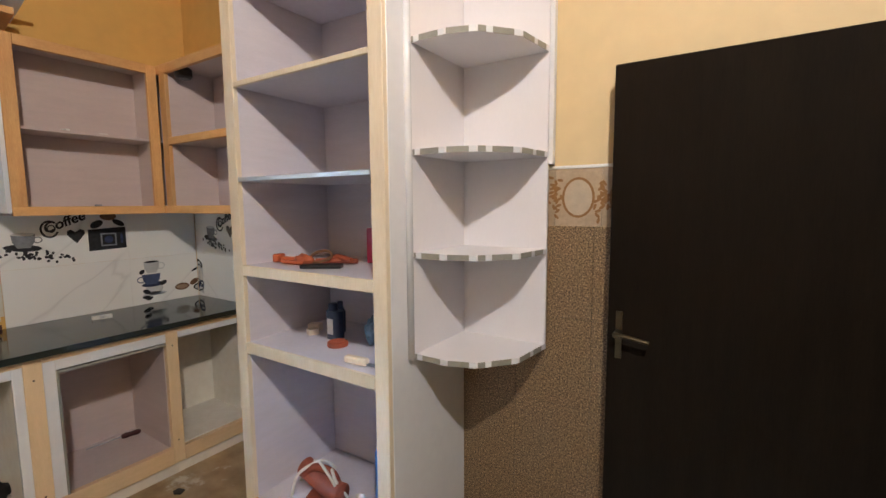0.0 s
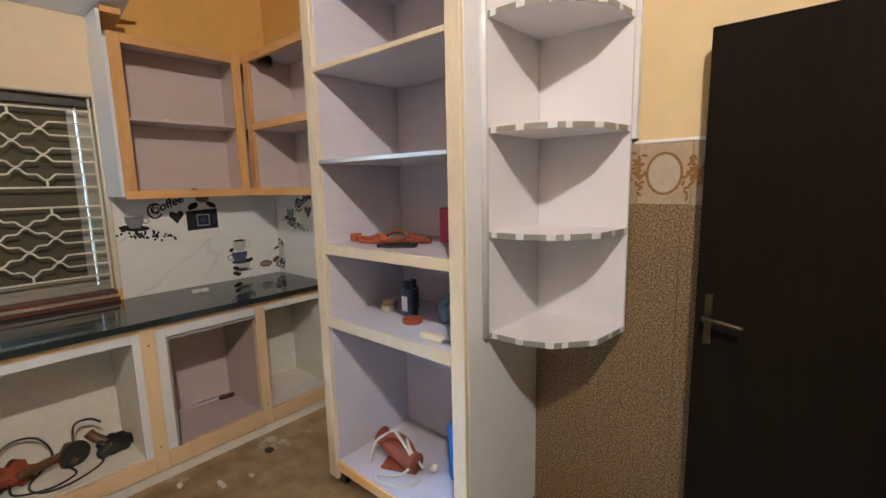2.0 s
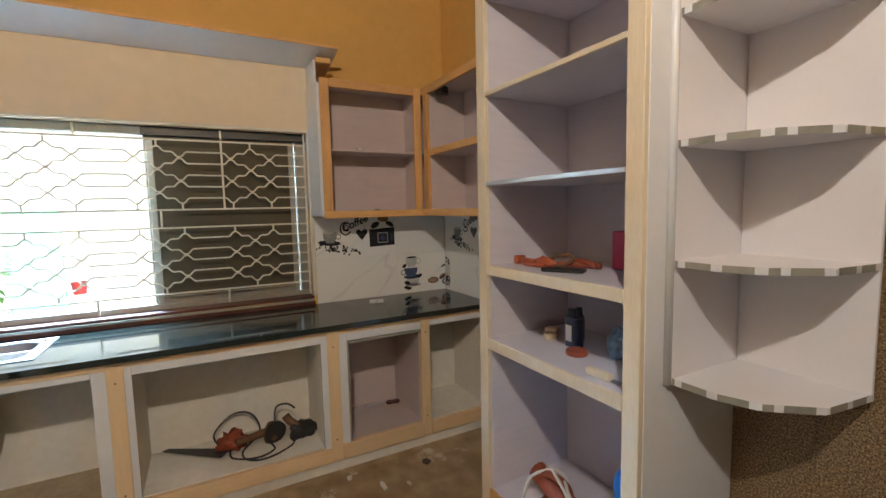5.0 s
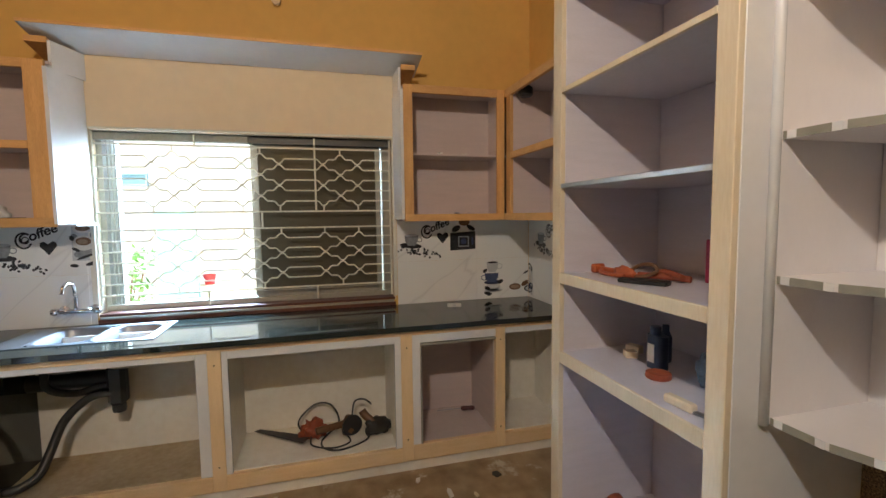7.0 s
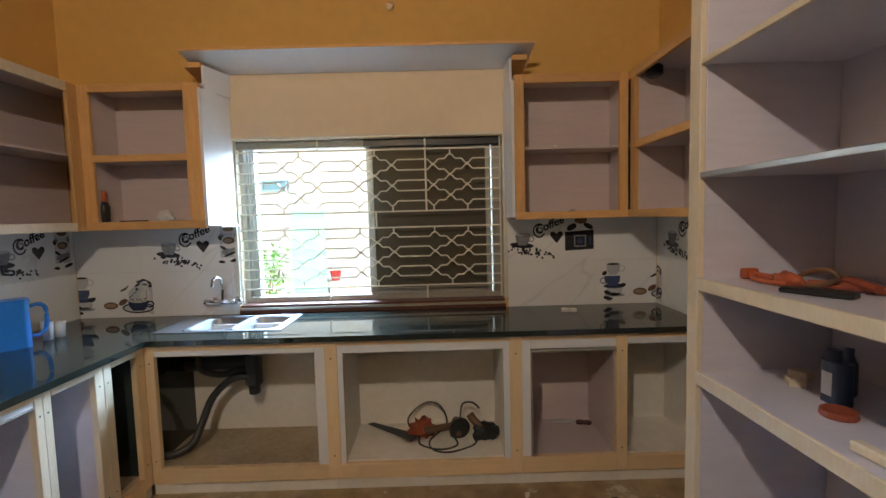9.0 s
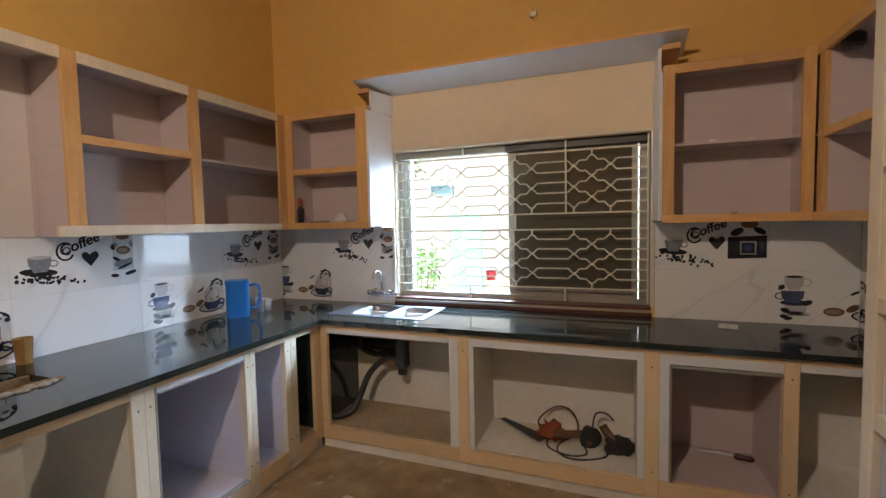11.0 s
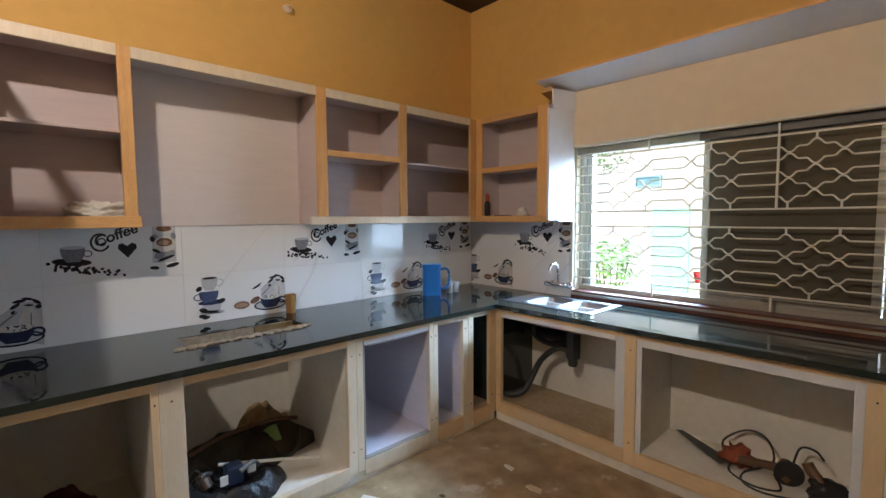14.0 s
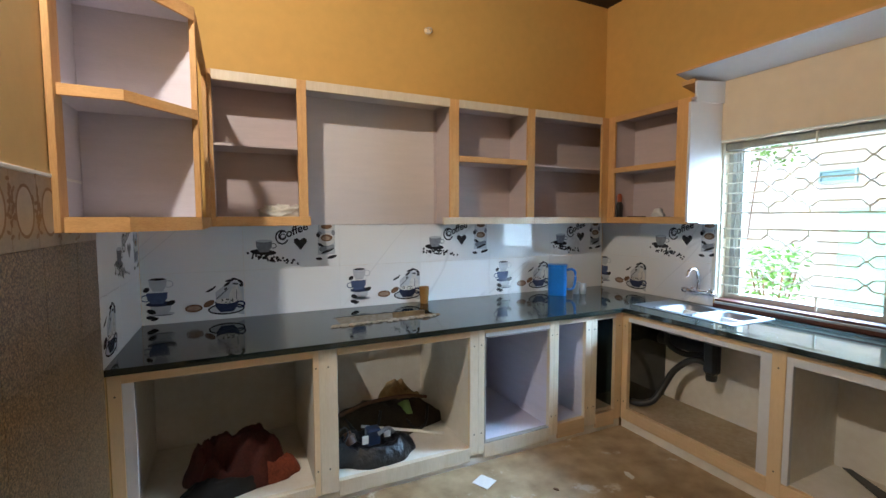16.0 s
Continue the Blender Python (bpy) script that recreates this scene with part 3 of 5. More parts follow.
corner_shelf(pose(1.558, 3.008, 0), "chamfered pale lilac corner shelves with patchy edge strips", (0.925, 1.295, 1.655, 2.03, 2.42, 2.80), 0.925, 2.95, QUAD, GREYTAPE)

# ---- end cabinet on the east wall ----
endc = thing("end_cabinet", pose(2.563, -0.52, UZ0), "pine-framed wall cabinet ending in open chamfered shelves", "cabinet", UG)
for x0, x1, y0, y1, z0, z1 in ((0.0, 0.022, 0.0, 0.055, 0, UH), (0.0, 0.022, 0.70, 0.755, 0, UH), (0.372, 0.392, 0.93, 1.01, 0, UH)):
    slab("stile", PINE_U, endc, (x0, x1, y0, y1, z0, z1))
slab("rail", PINE, endc, (-0.002, 0.022, 0.055, 0.70, 0, 0.05))
slab("rail", PINE, endc, (-0.002, 0.022, 0.055, 0.70, UH - 0.055, UH))
slab("back_panel", LILAC, endc, (0.388, 0.394, 0.0, 0.99, 0, UH))
slab("partition", LILAC, endc, (0.0225, 0.387, 0.70, 0.716, 0.05, UH))
CHAM = [(0.387, 0.72), (0.0, 0.72), (0.0, 0.765), (0.20, 0.98), (0.371, 0.985), (0.371, 0.99), (0.387, 0.99)]
for z, t in ((0.0, 0.05), (0.43, 0.035), (UH - 0.05, 0.05)):
    part("shelf", prism(bmesh.new(), [(0.387, 0.717), (0.01, 0.717), (0.01, 0.76), (0.205, 0.965), (0.371, 0.97), (0.387, 0.97)], z + 0.004, z + t - 0.003), LILAC, endc)
    part("shelf_edge", prism(bmesh.new(), [(0.0, 0.7555), (0.009, 0.7555), (0.203, 0.9655), (0.371, 0.9705), (0.371, 0.985), (0.198, 0.983)], z, z + t), PINE, endc)

# ---- door leaf folded against the north wall ----
door = tagged(thing("door_1", pose(2.178, 2.925, 0.01), "dark stained wooden door leaf standing open against the wall", "door"), kind="structure")
slab("door_leaf", DOOR, door, (0.0, 0.76, 0, 0.038, 0, 1.915), bevel=0.003)
bm = bmesh.new()
box(bm, 0.027, 0.047, -0.006, -0.0005, 0.955, 1.115, 0.004)
lathe(bm, [(0.0, 0.0), (0.011, 0.0), (0.011, 0.045), (0.0, 0.045)], 16, pose(0.037, -0.006, 1.045, 90))
tube(bm, [(0.037, -0.046, 1.045), (0.07, -0.05, 1.044), (0.12, -0.05, 1.036), (0.135, -0.046, 1.033)], 0.0075)
part("door_handle", bm, BRASS, door, "tarnished lever handle on a long plate", smooth=False)

# ---- small-thing materials ----
MAROON = mat("maroon_plastic", (0.07, 0.014, 0.012), 0.35, var=0.15)
ORANGE = mat("orange_plastic", (0.44, 0.10, 0.035), 0.45, var=0.12)
RUST = mat("rusty_red_tool", (0.34, 0.075, 0.032), 0.55, var=0.2)
BROWN = mat("brown_plastic", (0.16, 0.075, 0.03), 0.45, var=0.2)
NAVY = mat("dark_blue_plastic", (0.02, 0.035, 0.08), 0.35, var=0.15)
BLUE = mat("bright_blue_plastic", (0.02, 0.20, 0.62), 0.28, var=0.08)
PINK = mat("pink_card", (0.45, 0.03, 0.10), 0.5, var=0.1)
PAPER = mat("white_paper", (0.78, 0.77, 0.74), 0.7, var=0.05)
CORD = mat("white_cord", (0.72, 0.68, 0.60), 0.6, var=0.1)
REDCLOTH = mat("dark_red_cloth", (0.085, 0.016, 0.010), 0.9, var=0.3, scale=10, bump=0.6, bump_scale=25)
ORCLOTH = mat("rust_cloth", (0.24, 0.05, 0.022), 0.9, var=0.3, scale=10, bump=0.6, bump_scale=25)
DARKFELT = mat("black_cloth", (0.014, 0.013, 0.012), 0.9, var=0.3, scale=20, bump=0.4)
OLIVE = mat("olive_bag_fabric", (0.06, 0.045, 0.025), 0.85, var=0.3, scale=12, bump=0.5, bump_scale=30)
BINBAG = mat("black_plastic_bag", (0.014, 0.015, 0.018), 0.30, var=0.2, scale=8, bump=1.0, bump_scale=26)
nodes_of(BINBAG)[0]["Bump"].inputs["Distance"].default_value = 0.02
CHECK = mat("blue_checked_cloth", (0.22, 0.32, 0.42), 0.85, var=0.4, scale=40, bump=0.4)
JUTE = mat("jute", (0.42, 0.30, 0.16), 0.9, var=0.25, scale=20, bump=0.5)
GREEN = mat("pale_green_plastic", (0.25, 0.45, 0.12), 0.45, var=0.08)
AMBER = mat("amber_tumbler", (0.36, 0.20, 0.07), 0.15, var=0.1)
CLEAR = mat("frosted_tumbler", (0.62, 0.64, 0.64), 0.12, var=0.05)
LEAF = mat("leaf", (0.16, 0.33, 0.08), 0.5, var=0.15, scale=3)
TEAL = mat("teal_shutter", (0.30, 0.70, 0.72), 0.5, var=0.06)
# emission stands in for outdoor glare; feeds tile reflections and blue fill
GLOW_SHEET = mat("glowing_backdrop", (0.9, 0.93, 0.95), 0.9, var=0.02, emit=(0.56, 0.80, 1.0, 17.0))
RAWCEM = mat("raw_brown_cement", (0.26, 0.17, 0.08), 0.95, var=0.25, scale=20, second=(0.12, 0.075, 0.035), bump=0.8, bump_scale=40)
RUBBLE = mat("broken_cement", (0.36, 0.32, 0.26), 0.95, var=0.3, scale=30, second=(0.20, 0.14, 0.08), bump=1.0, bump_scale=60)
A_DARK = mat("print_dark", (0.036, 0.035, 0.038), 0.08, var=0.3, scale=40)
A_NAVY = mat("print_navy", (0.05, 0.065, 0.13), 0.12, var=0.3, scale=40)
A_GREY = mat("print_grey", (0.27, 0.28, 0.30), 0.12, var=0.25, scale=40)
A_CREAM = mat("print_cream", (0.70, 0.67, 0.62), 0.12, var=0.15, scale=40)
A_MIST = mat("print_mist", (0.56, 0.575, 0.59), 0.08, var=0.10, scale=30)
A_BLUE = mat("print_blue", (0.085, 0.115, 0.22), 0.08, var=0.2, scale=40)
A_TAN = mat("print_tan", (0.42, 0.29, 0.20), 0.08, var=0.2, scale=40)
A_COFFEE = mat("print_coffee", (0.25, 0.14, 0.08), 0.12, var=0.3, scale=40)
DECO = mat("cream_border_tile", (0.44, 0.33, 0.22), 0.3, var=0.15, scale=8)
D_GOLD = mat("border_print_gold", (0.26, 0.125, 0.035), 0.35, var=0.12, scale=50)
D_PALE = mat("border_print_pale", (0.52, 0.42, 0.31), 0.3, var=0.1, scale=30)

# ---- window ----
win = tagged(thing("window_1", pose(XW, 0, 0), "sliding metal window, one half open and one half dark glass", "window"), kind="structure")
for y0, y1, z0, z1 in ((WY0 + 0.005, WY1 - 0.005, 1.965, 1.995), (WY0 + 0.005, WY1 - 0.005, 0.916, 0.95), (WY0 + 0.005, 0.285, 0.951, 1.964), (1.953, WY1 - 0.005, 0.951, 1.964)):
    slab("window_frame", ALFRAME, win, (-0.20, -0.10, y0, y1, z0, z1))
for y0, y1, x in ((1.10, 1.944, -0.165), (1.115, 1.942, -0.125)):
    sash = slab("sash", ALFRAME, win, (x, x + 0.025, y0, y0 + 0.035, 0.951, 1.964), (x, x + 0.025, y1 - 0.035, y1, 0.951, 1.964),
                (x, x + 0.025, y0 + 0.035, y1 - 0.035, 0.951, 0.995), (x, x + 0.025, y0 + 0.035, y1 - 0.035, 1.925, 1.964))
    pane = slab("pane", GLASS, sash, (x + 0.010, x + 0.015, y0 + 0.035, y1 - 0.035, 0.995, 1.925), bevel=0)
slab("header", GREYTAPE, win, (-0.098, -0.05, WY0 + 0.005, 1.10, 1.945, 1.994), label="grey metal head rail")
# solid black bar; the shade of the recess is put into its colour
slab("header", RUBBER, win, (-0.098, -0.05, 1.1005, WY1 - 0.005, 1.945, 1.994), label="dark bar for the shaded recess above the sashes")
for y in (0.296, 0.316, 0.337):
    slab("track_rail", ALFRAME, win, (-0.19, -0.12, y, y + 0.009, 0.951, 1.964), label="thin grey metal rail of the window frame")
slab("window_sill", SILL, win, (-0.225, -0.0005, WY0 + 0.005, WY1 - 0.005, 0.9005, 0.915), (0.0005, 0.012, WY0 + 0.002, WY1 - 0.002, 0.8605, 0.884), label="maroon painted sill")
slab("sill_bead", ALFRAME, win, (0.0005, 0.013, WY0 + 0.012, WY1 - 0.012, 0.8845, 0.9), label="grey metal bead over the sill")
slab("casing", GRILLE, win, (-0.004, 0.006, WY0 - 0.018, WY1 + 0.012, 2.0, 2.012), (-0.004, 0.006, WY0 - 0.02, WY0 + 0.012, 0.925, 2.0), (-0.004, 0.006, WY1 - 0.012, WY1 + 0.012, 0.925, 2.0))

gr = thing("window_grille", pose(XW - 0.035, 0, 0), "cream painted iron grille of wavy bars across the window", "grille")
for y in (0.262, 1.998):
    slab("upright", GRILLE, gr, (-0.006, 0.006, y - 0.006, y + 0.006, 0.93, 1.995))
PITCH, PERIOD = 0.112, 0.497
CENTRES = [1.668 - 2 * PERIOD, 1.668 - PERIOD, 1.668]


def wavy(z, sign, step):
    """One bar of the grille, bending to meet the bar above and below at three places in each group."""
    pts = [(0, 0.262, z)]
    for c in CENTRES:
        for k, s in ((-1, 1), (0, -1), (1, 1)):
            y, up = c + k * PITCH, s * sign * step / 2
            pts += [(0, y - 0.040, z), (0, y - 0.032, z + up * 0.12), (0, y - 0.013, z + up * 0.88), (0, y - 0.006, z + up), (0, y + 0.006, z + up), (0, y + 0.013, z + up * 0.88), (0, y + 0.032, z + up * 0.12), (0, y + 0.040, z)]
    return pts + [(0, 1.998, z)]


for z0, step, phase in ((1.017, 0.0652, 1), (1.514, 0.0677, -1)):
    for i in range(5):
        part("wavy_bar", tube(bmesh.new(), wavy(z0 + step * (i + 1), -phase if i % 2 else phase, step - 0.009), 0.0052, 6, curved=False), GRILLE, gr)
    for z in (z0, z0 + 6 * step):
        slab("straight_bar", GRILLE, gr, (-0.005, 0.005, 0.268, 1.992, z - 0.005, z + 0.005), bevel=0.001)
    for c in CENTRES:
        for k in (-1, 0, 1):
            y, high = c + k * PITCH, (k != 0) == (phase > 0)
            z = z0 + 6 * step - 0.039 if high else z0 + 0.005
            slab("peg", GRILLE, gr, (-0.004, 0.004, y - 0.005, y + 0.005, z, z + 0.034), bevel=0)
for y, z0, z1 in ((1.506, 1.519, 1.99), (0.80, 1.925, 1.99), (0.84, 0.93, 1.012), (1.50, 0.93, 1.012), (1.171, 1.4135, 1.5085)):
    slab("upright", GRILLE, gr, (-0.006, -0.0055 + 0.010, y - 0.006, y + 0.006, z0, z1))

# ---- outside ----
YARD = mat("pale_yard_concrete", (0.66, 0.64, 0.60), 0.9, var=0.12, scale=1.5, bump=0.3, bump_scale=20)
structure("ground", YARD, (-60, 60, -60, 60, -0.4, -0.3), label="pale dry yard outside the window")
# added glowing sheet, wide enough to show in the backsplash reflections
structure("backdrop", GLOW_SHEET, (-14.1, -14, -30, 45, -0.3, 10), label="glowing sheet standing in for daylight beyond the yard")
yard = thing("yard_wall", pose(-4.4, 0, -0.3), "white boundary wall with a teal shutter", "wall")
slab("wall_body", GROUT, yard, (0, 0.2, -3.2, 3.0, 0, 0.86), bevel=0.01)
house = thing("neighbour_house", pose(-6.6, 0, -0.3), "whitewashed house across the yard with a blue window", "house")
slab("wall", mat("whitewash", (0.76, 0.79, 0.82), 0.85, var=0.05, scale=1.2, bump=0.2, bump_scale=30), house, (-4.0, 0, -14.0, 2.4, 0, 4.6), bevel=0.01)
slab("roof", YARD, house, (-4.2, 0.35, -14.2, 2.6, 4.601, 4.75), bevel=0.01)
slab("plinth", YARD, house, (0.001, 0.06, -14.0, 2.4, 0, 0.45), bevel=0.01)
hw = slab("window", mat("blue_painted_wood", (0.42, 0.66, 0.78), 0.5, var=0.1), house, (0.002, 0.05, -1.92, -1.40, 2.36, 2.39), (0.002, 0.05, -1.92, -1.40, 2.55, 2.58), (0.002, 0.05, -1.92, -1.89, 2.39, 2.55), (0.002, 0.05, -1.43, -1.40, 2.39, 2.55))
slab("pane", mat("blue_pane", (0.22, 0.42, 0.55), 0.1, var=0.1), hw, (0.003, 0.02, -1.889, -1.431, 2.391, 2.549), bevel=0)
gate = thing("shutter", pose(-4.1, -0.28, -0.3), "teal painted metal shutter standing before the yard wall", "shutter")
slab("leaf", TEAL, gate, (0, 0.03, -0.26, 0.22, 0, 1.9))
for z in (0.2, 0.75, 1.3, 1.85):
    slab("rib", TEAL, gate, (0.031, 0.045, -0.26, 0.22, z - 0.02, z + 0.02))
pot = thing("bucket", pose(-4.3, 0.02, 0.56), "small red plastic bucket on the yard wall", "bucket")
part("body", lathe(bmesh.new(), [(0, 0), (0.06, 0), (0.08, 0.13), (0.086, 0.13), (0.086, 0.14), (0.076, 0.14), (0.056, 0.01), (0, 0.01)]), mat("red_plastic", (0.55, 0.03, 0.03), 0.4, var=0.1), pot)


def shrub(m, r, h, leaves, seed, low=0.25, stems=7):
    rnd = random.Random(seed)
    ob = thing("shrub", m, "leafy green shrub in the yard", "shrub", "yard shrubs")
    for i in range(stems):
        a = i * 0.9
        part("stem", tube(bmesh.new(), [(0, 0, 0), (r * 0.3 * math.cos(a), r * 0.3 * math.sin(a), h * 0.5), (r * 0.7 * math.cos(a), r * 0.7 * math.sin(a), h * 0.9)], 0.008, 5), BROWN, ob)
    verts, faces = [], []
    for i in range(leaves):
        a, q = rnd.uniform(0, 6.28), math.sqrt(rnd.random())
        p = Vector((r * q * math.cos(a), r * q * math.sin(a), h * rnd.uniform(low, 1.05)))
        d = Vector((rnd.uniform(-1, 1), rnd.uniform(-1, 1), rnd.uniform(-0.4, 0.7))).normalized()
        s = d.cross(Vector((rnd.uniform(-1, 1), rnd.uniform(-1, 1), 1))).normalized()
        L = rnd.uniform(0.05, 0.10)
        k = len(verts)
        verts += [p, p + d * L * 0.5 + s * L * 0.28, p + d * L, p + d * L * 0.5 - s * L * 0.28]
        faces.append((k, k + 1, k + 2, k + 3))
    me = bpy.data.meshes.new("leaves")
    me.from_pydata(verts, [], faces)
    me.materials.append(LEAF)
    lv = new("leaves", me)
    lv.parent = ob
    lv["kind"] = "stuff"
    return ob


shrub(pose(-2.3, -0.28, -0.3), 0.26, 1.42, 760, 3)
shrub(pose(-4.9, -2.15, -0.3), 0.75, 2.95, 520, 5, 0.88, 2)


# ---- tiles ----
def tile_field(name, label, to_world, u0, u1, v0, v1, tw, th, material, thick, gap=0.0016, skip=None, start=None):
    """Wall tiles as single pieces. u runs along the wall, v up; to_world places (u, depth, v)."""
    ob = tagged(thing(name, to_world, label, "tiles"), kind="structure")
    cache = {}
    v = v0
    while v < v1 - 0.01:
        hv = min(th, v1 - v)
        u = start if start is not None else u0
        while u < u1 - 0.005:
            a, c = max(u, u0), min(u + tw, u1)
            if c - a > 0.004 and not (skip and skip(a, c, v, v + hv)):
                key = (round(c - a, 4), round(hv, 4))
                if key not in cache:
                    bm = box(bmesh.new(), gap / 2, c - a - gap / 2, 0, thick, gap / 2, hv - gap / 2, 0.0008)
                    first = part("tile", bm, material, ob)
                    cache[key] = first.data
                else:
                    first = new("tile", cache[key])
                    first.parent = ob
                first.location = (a, 0, v)
            u += tw
        v += th
    return ob


T = 0.004
# local y points out of the wall
S_WALL = Matrix(((-1, 0, 0, 0), (0, 1, 0, YS), (0, 0, 1, 0), (0, 0, 0, 1)))
flat = lambda x, y, rz: pose(x, y, 0, 0, 0, rz)
# each field's frame: x to the viewer's right, y into the wall (tiles sit at negative y)
SPL = {}
LOWER, UPPER = CT, 1.455
spec = [
    ("backsplash_south", flat(XE - 0.006, YS, 180), 0.0, XE - XW - 0.012, -0.05),
    ("backsplash_west", flat(XW, YS + 0.006, 90), 0.0, WY0 - YS - 0.008, -0.18),
    ("backsplash_west_far", flat(XW, WY1 + 0.014, 90), 0.0, YN - WY1 - 0.020, -0.02),
    ("backsplash_north", flat(XW + 0.006, YN, 0), 0.0, 1.27, -0.50),
    ("backsplash_east", flat(XE, 0.03, -90), 0.0, 0.03 - YS - 0.006, -0.25),
]
for nm, m, u0, u1, st in spec:
    SPL[nm] = tile_field(nm, "glossy white marbled tiles printed with coffee cups", m @ Matrix.Translation((0, -T - 0.001, 0)), u0, u1, LOWER, UPPER, 0.60, 0.298, MARBLE, T, 0.0006, start=st)
brown_n = tile_field("wall_tiles_north", "brown speckled wall tiles", flat(1.50, YN, 0) @ Matrix.Translation((0, -0.006, 0)), 0.0, XE - 1.50, 0.0, 1.40, 0.30, 0.35, SPECK, 0.005, 0.001)
brown_e = tile_field("wall_tiles_east", "brown speckled wall tiles", flat(XE, 2.08, -90) @ Matrix.Translation((0, -0.006, 0)), 0.0, 2.045, 0.0, 1.40, 0.30, 0.35, SPECK, 0.005, 0.001)


def ell(bm, u, v, a, c, rot=0.0, steps=20, y=0.0):
    cs, sn = math.cos(rot), math.sin(rot)
    vs = [bm.verts.new((u + a * math.cos(6.2832 * i / steps) * cs - c * math.sin(6.2832 * i / steps) * sn, y, v + a * math.cos(6.2832 * i / steps) * sn + c * math.sin(6.2832 * i / steps) * cs)) for i in range(steps)]
    bm.faces.new(vs)


def ring(bm, u, v, a, c, w, y=0.0, lo=0.0, hi=6.2832, steps=24):
    inner, outer = [], []
    for i in range(steps + 1):
        t = lo + (hi - lo) * i / steps
        inner.append(bm.verts.new((u + (a - w) * math.cos(t), y, v + (c - w) * math.sin(t))))
        outer.append(bm.verts.new((u + a * math.cos(t), y, v + c * math.sin(t))))
    for i in range(steps):
        bm.faces.new((inner[i], inner[i + 1], outer[i + 1], outer[i]))


def poly(bm, pts, y=0.0):
    bm.faces.new([bm.verts.new((u, y, v)) for u, v in pts])


def cup(bm, u, v, w, h, y=0.0):
    n_ = 10
    poly(bm, [(u - w / 2, v + h), (u - w * 0.46, v + h * 0.45), (u - w * 0.27, v), (u + w * 0.27, v), (u + w * 0.46, v + h * 0.45), (u + w / 2, v + h)], y)


def printed(name, material, parent, draw, y):
    bm = bmesh.new()
    draw(bm)
    for v in bm.verts:
        v.co.y = y
    for k, f in enumerate(f for f in bm.faces if len(f.verts) > 6):
        for v in f.verts:
            v.co.y = y - 0.000006 * k
    ob = part(name, bm, material, parent)
    return ob


def clip_range(ob, u0, u1):
    """Cuts a print off at the ends of its wall."""
    bm = bmesh.new()
    bm.from_mesh(ob.data)
    for u, nx in ((u0, -1), (u1, 1)):
        bmesh.ops.bisect_plane(bm, geom=bm.verts[:] + bm.edges[:] + bm.faces[:], plane_co=(u, 0, 0), plane_no=(nx, 0, 0), clear_outer=True)
    bm.to_mesh(ob.data)
    bm.free()


Y1, Y2, Y3, Y4 = -0.0006, -0.0010, -0.0014, -0.0018


def coffee_word(parent, u, v, size, rot):
    cu = bpy.data.curves.new("word", "FONT")
    cu.body, cu.size, cu.shear, cu.offset = "Coffee", size, 0.25, 0.002
    tmp = new("word_curve", cu)
    me = bpy.data.meshes.new_from_object(tmp.evaluated_get(bpy.context.evaluated_depsgraph_get()))
    bpy.data.objects.remove(tmp)
    me.materials.clear()
    me.materials.append(A_DARK)
    me.transform(pose(u, Y2, v, 0, -rot, 0) @ pose(0, 0, 0, 90))
    ob = new("printed_word", me)
    ob.parent = parent
    return ob


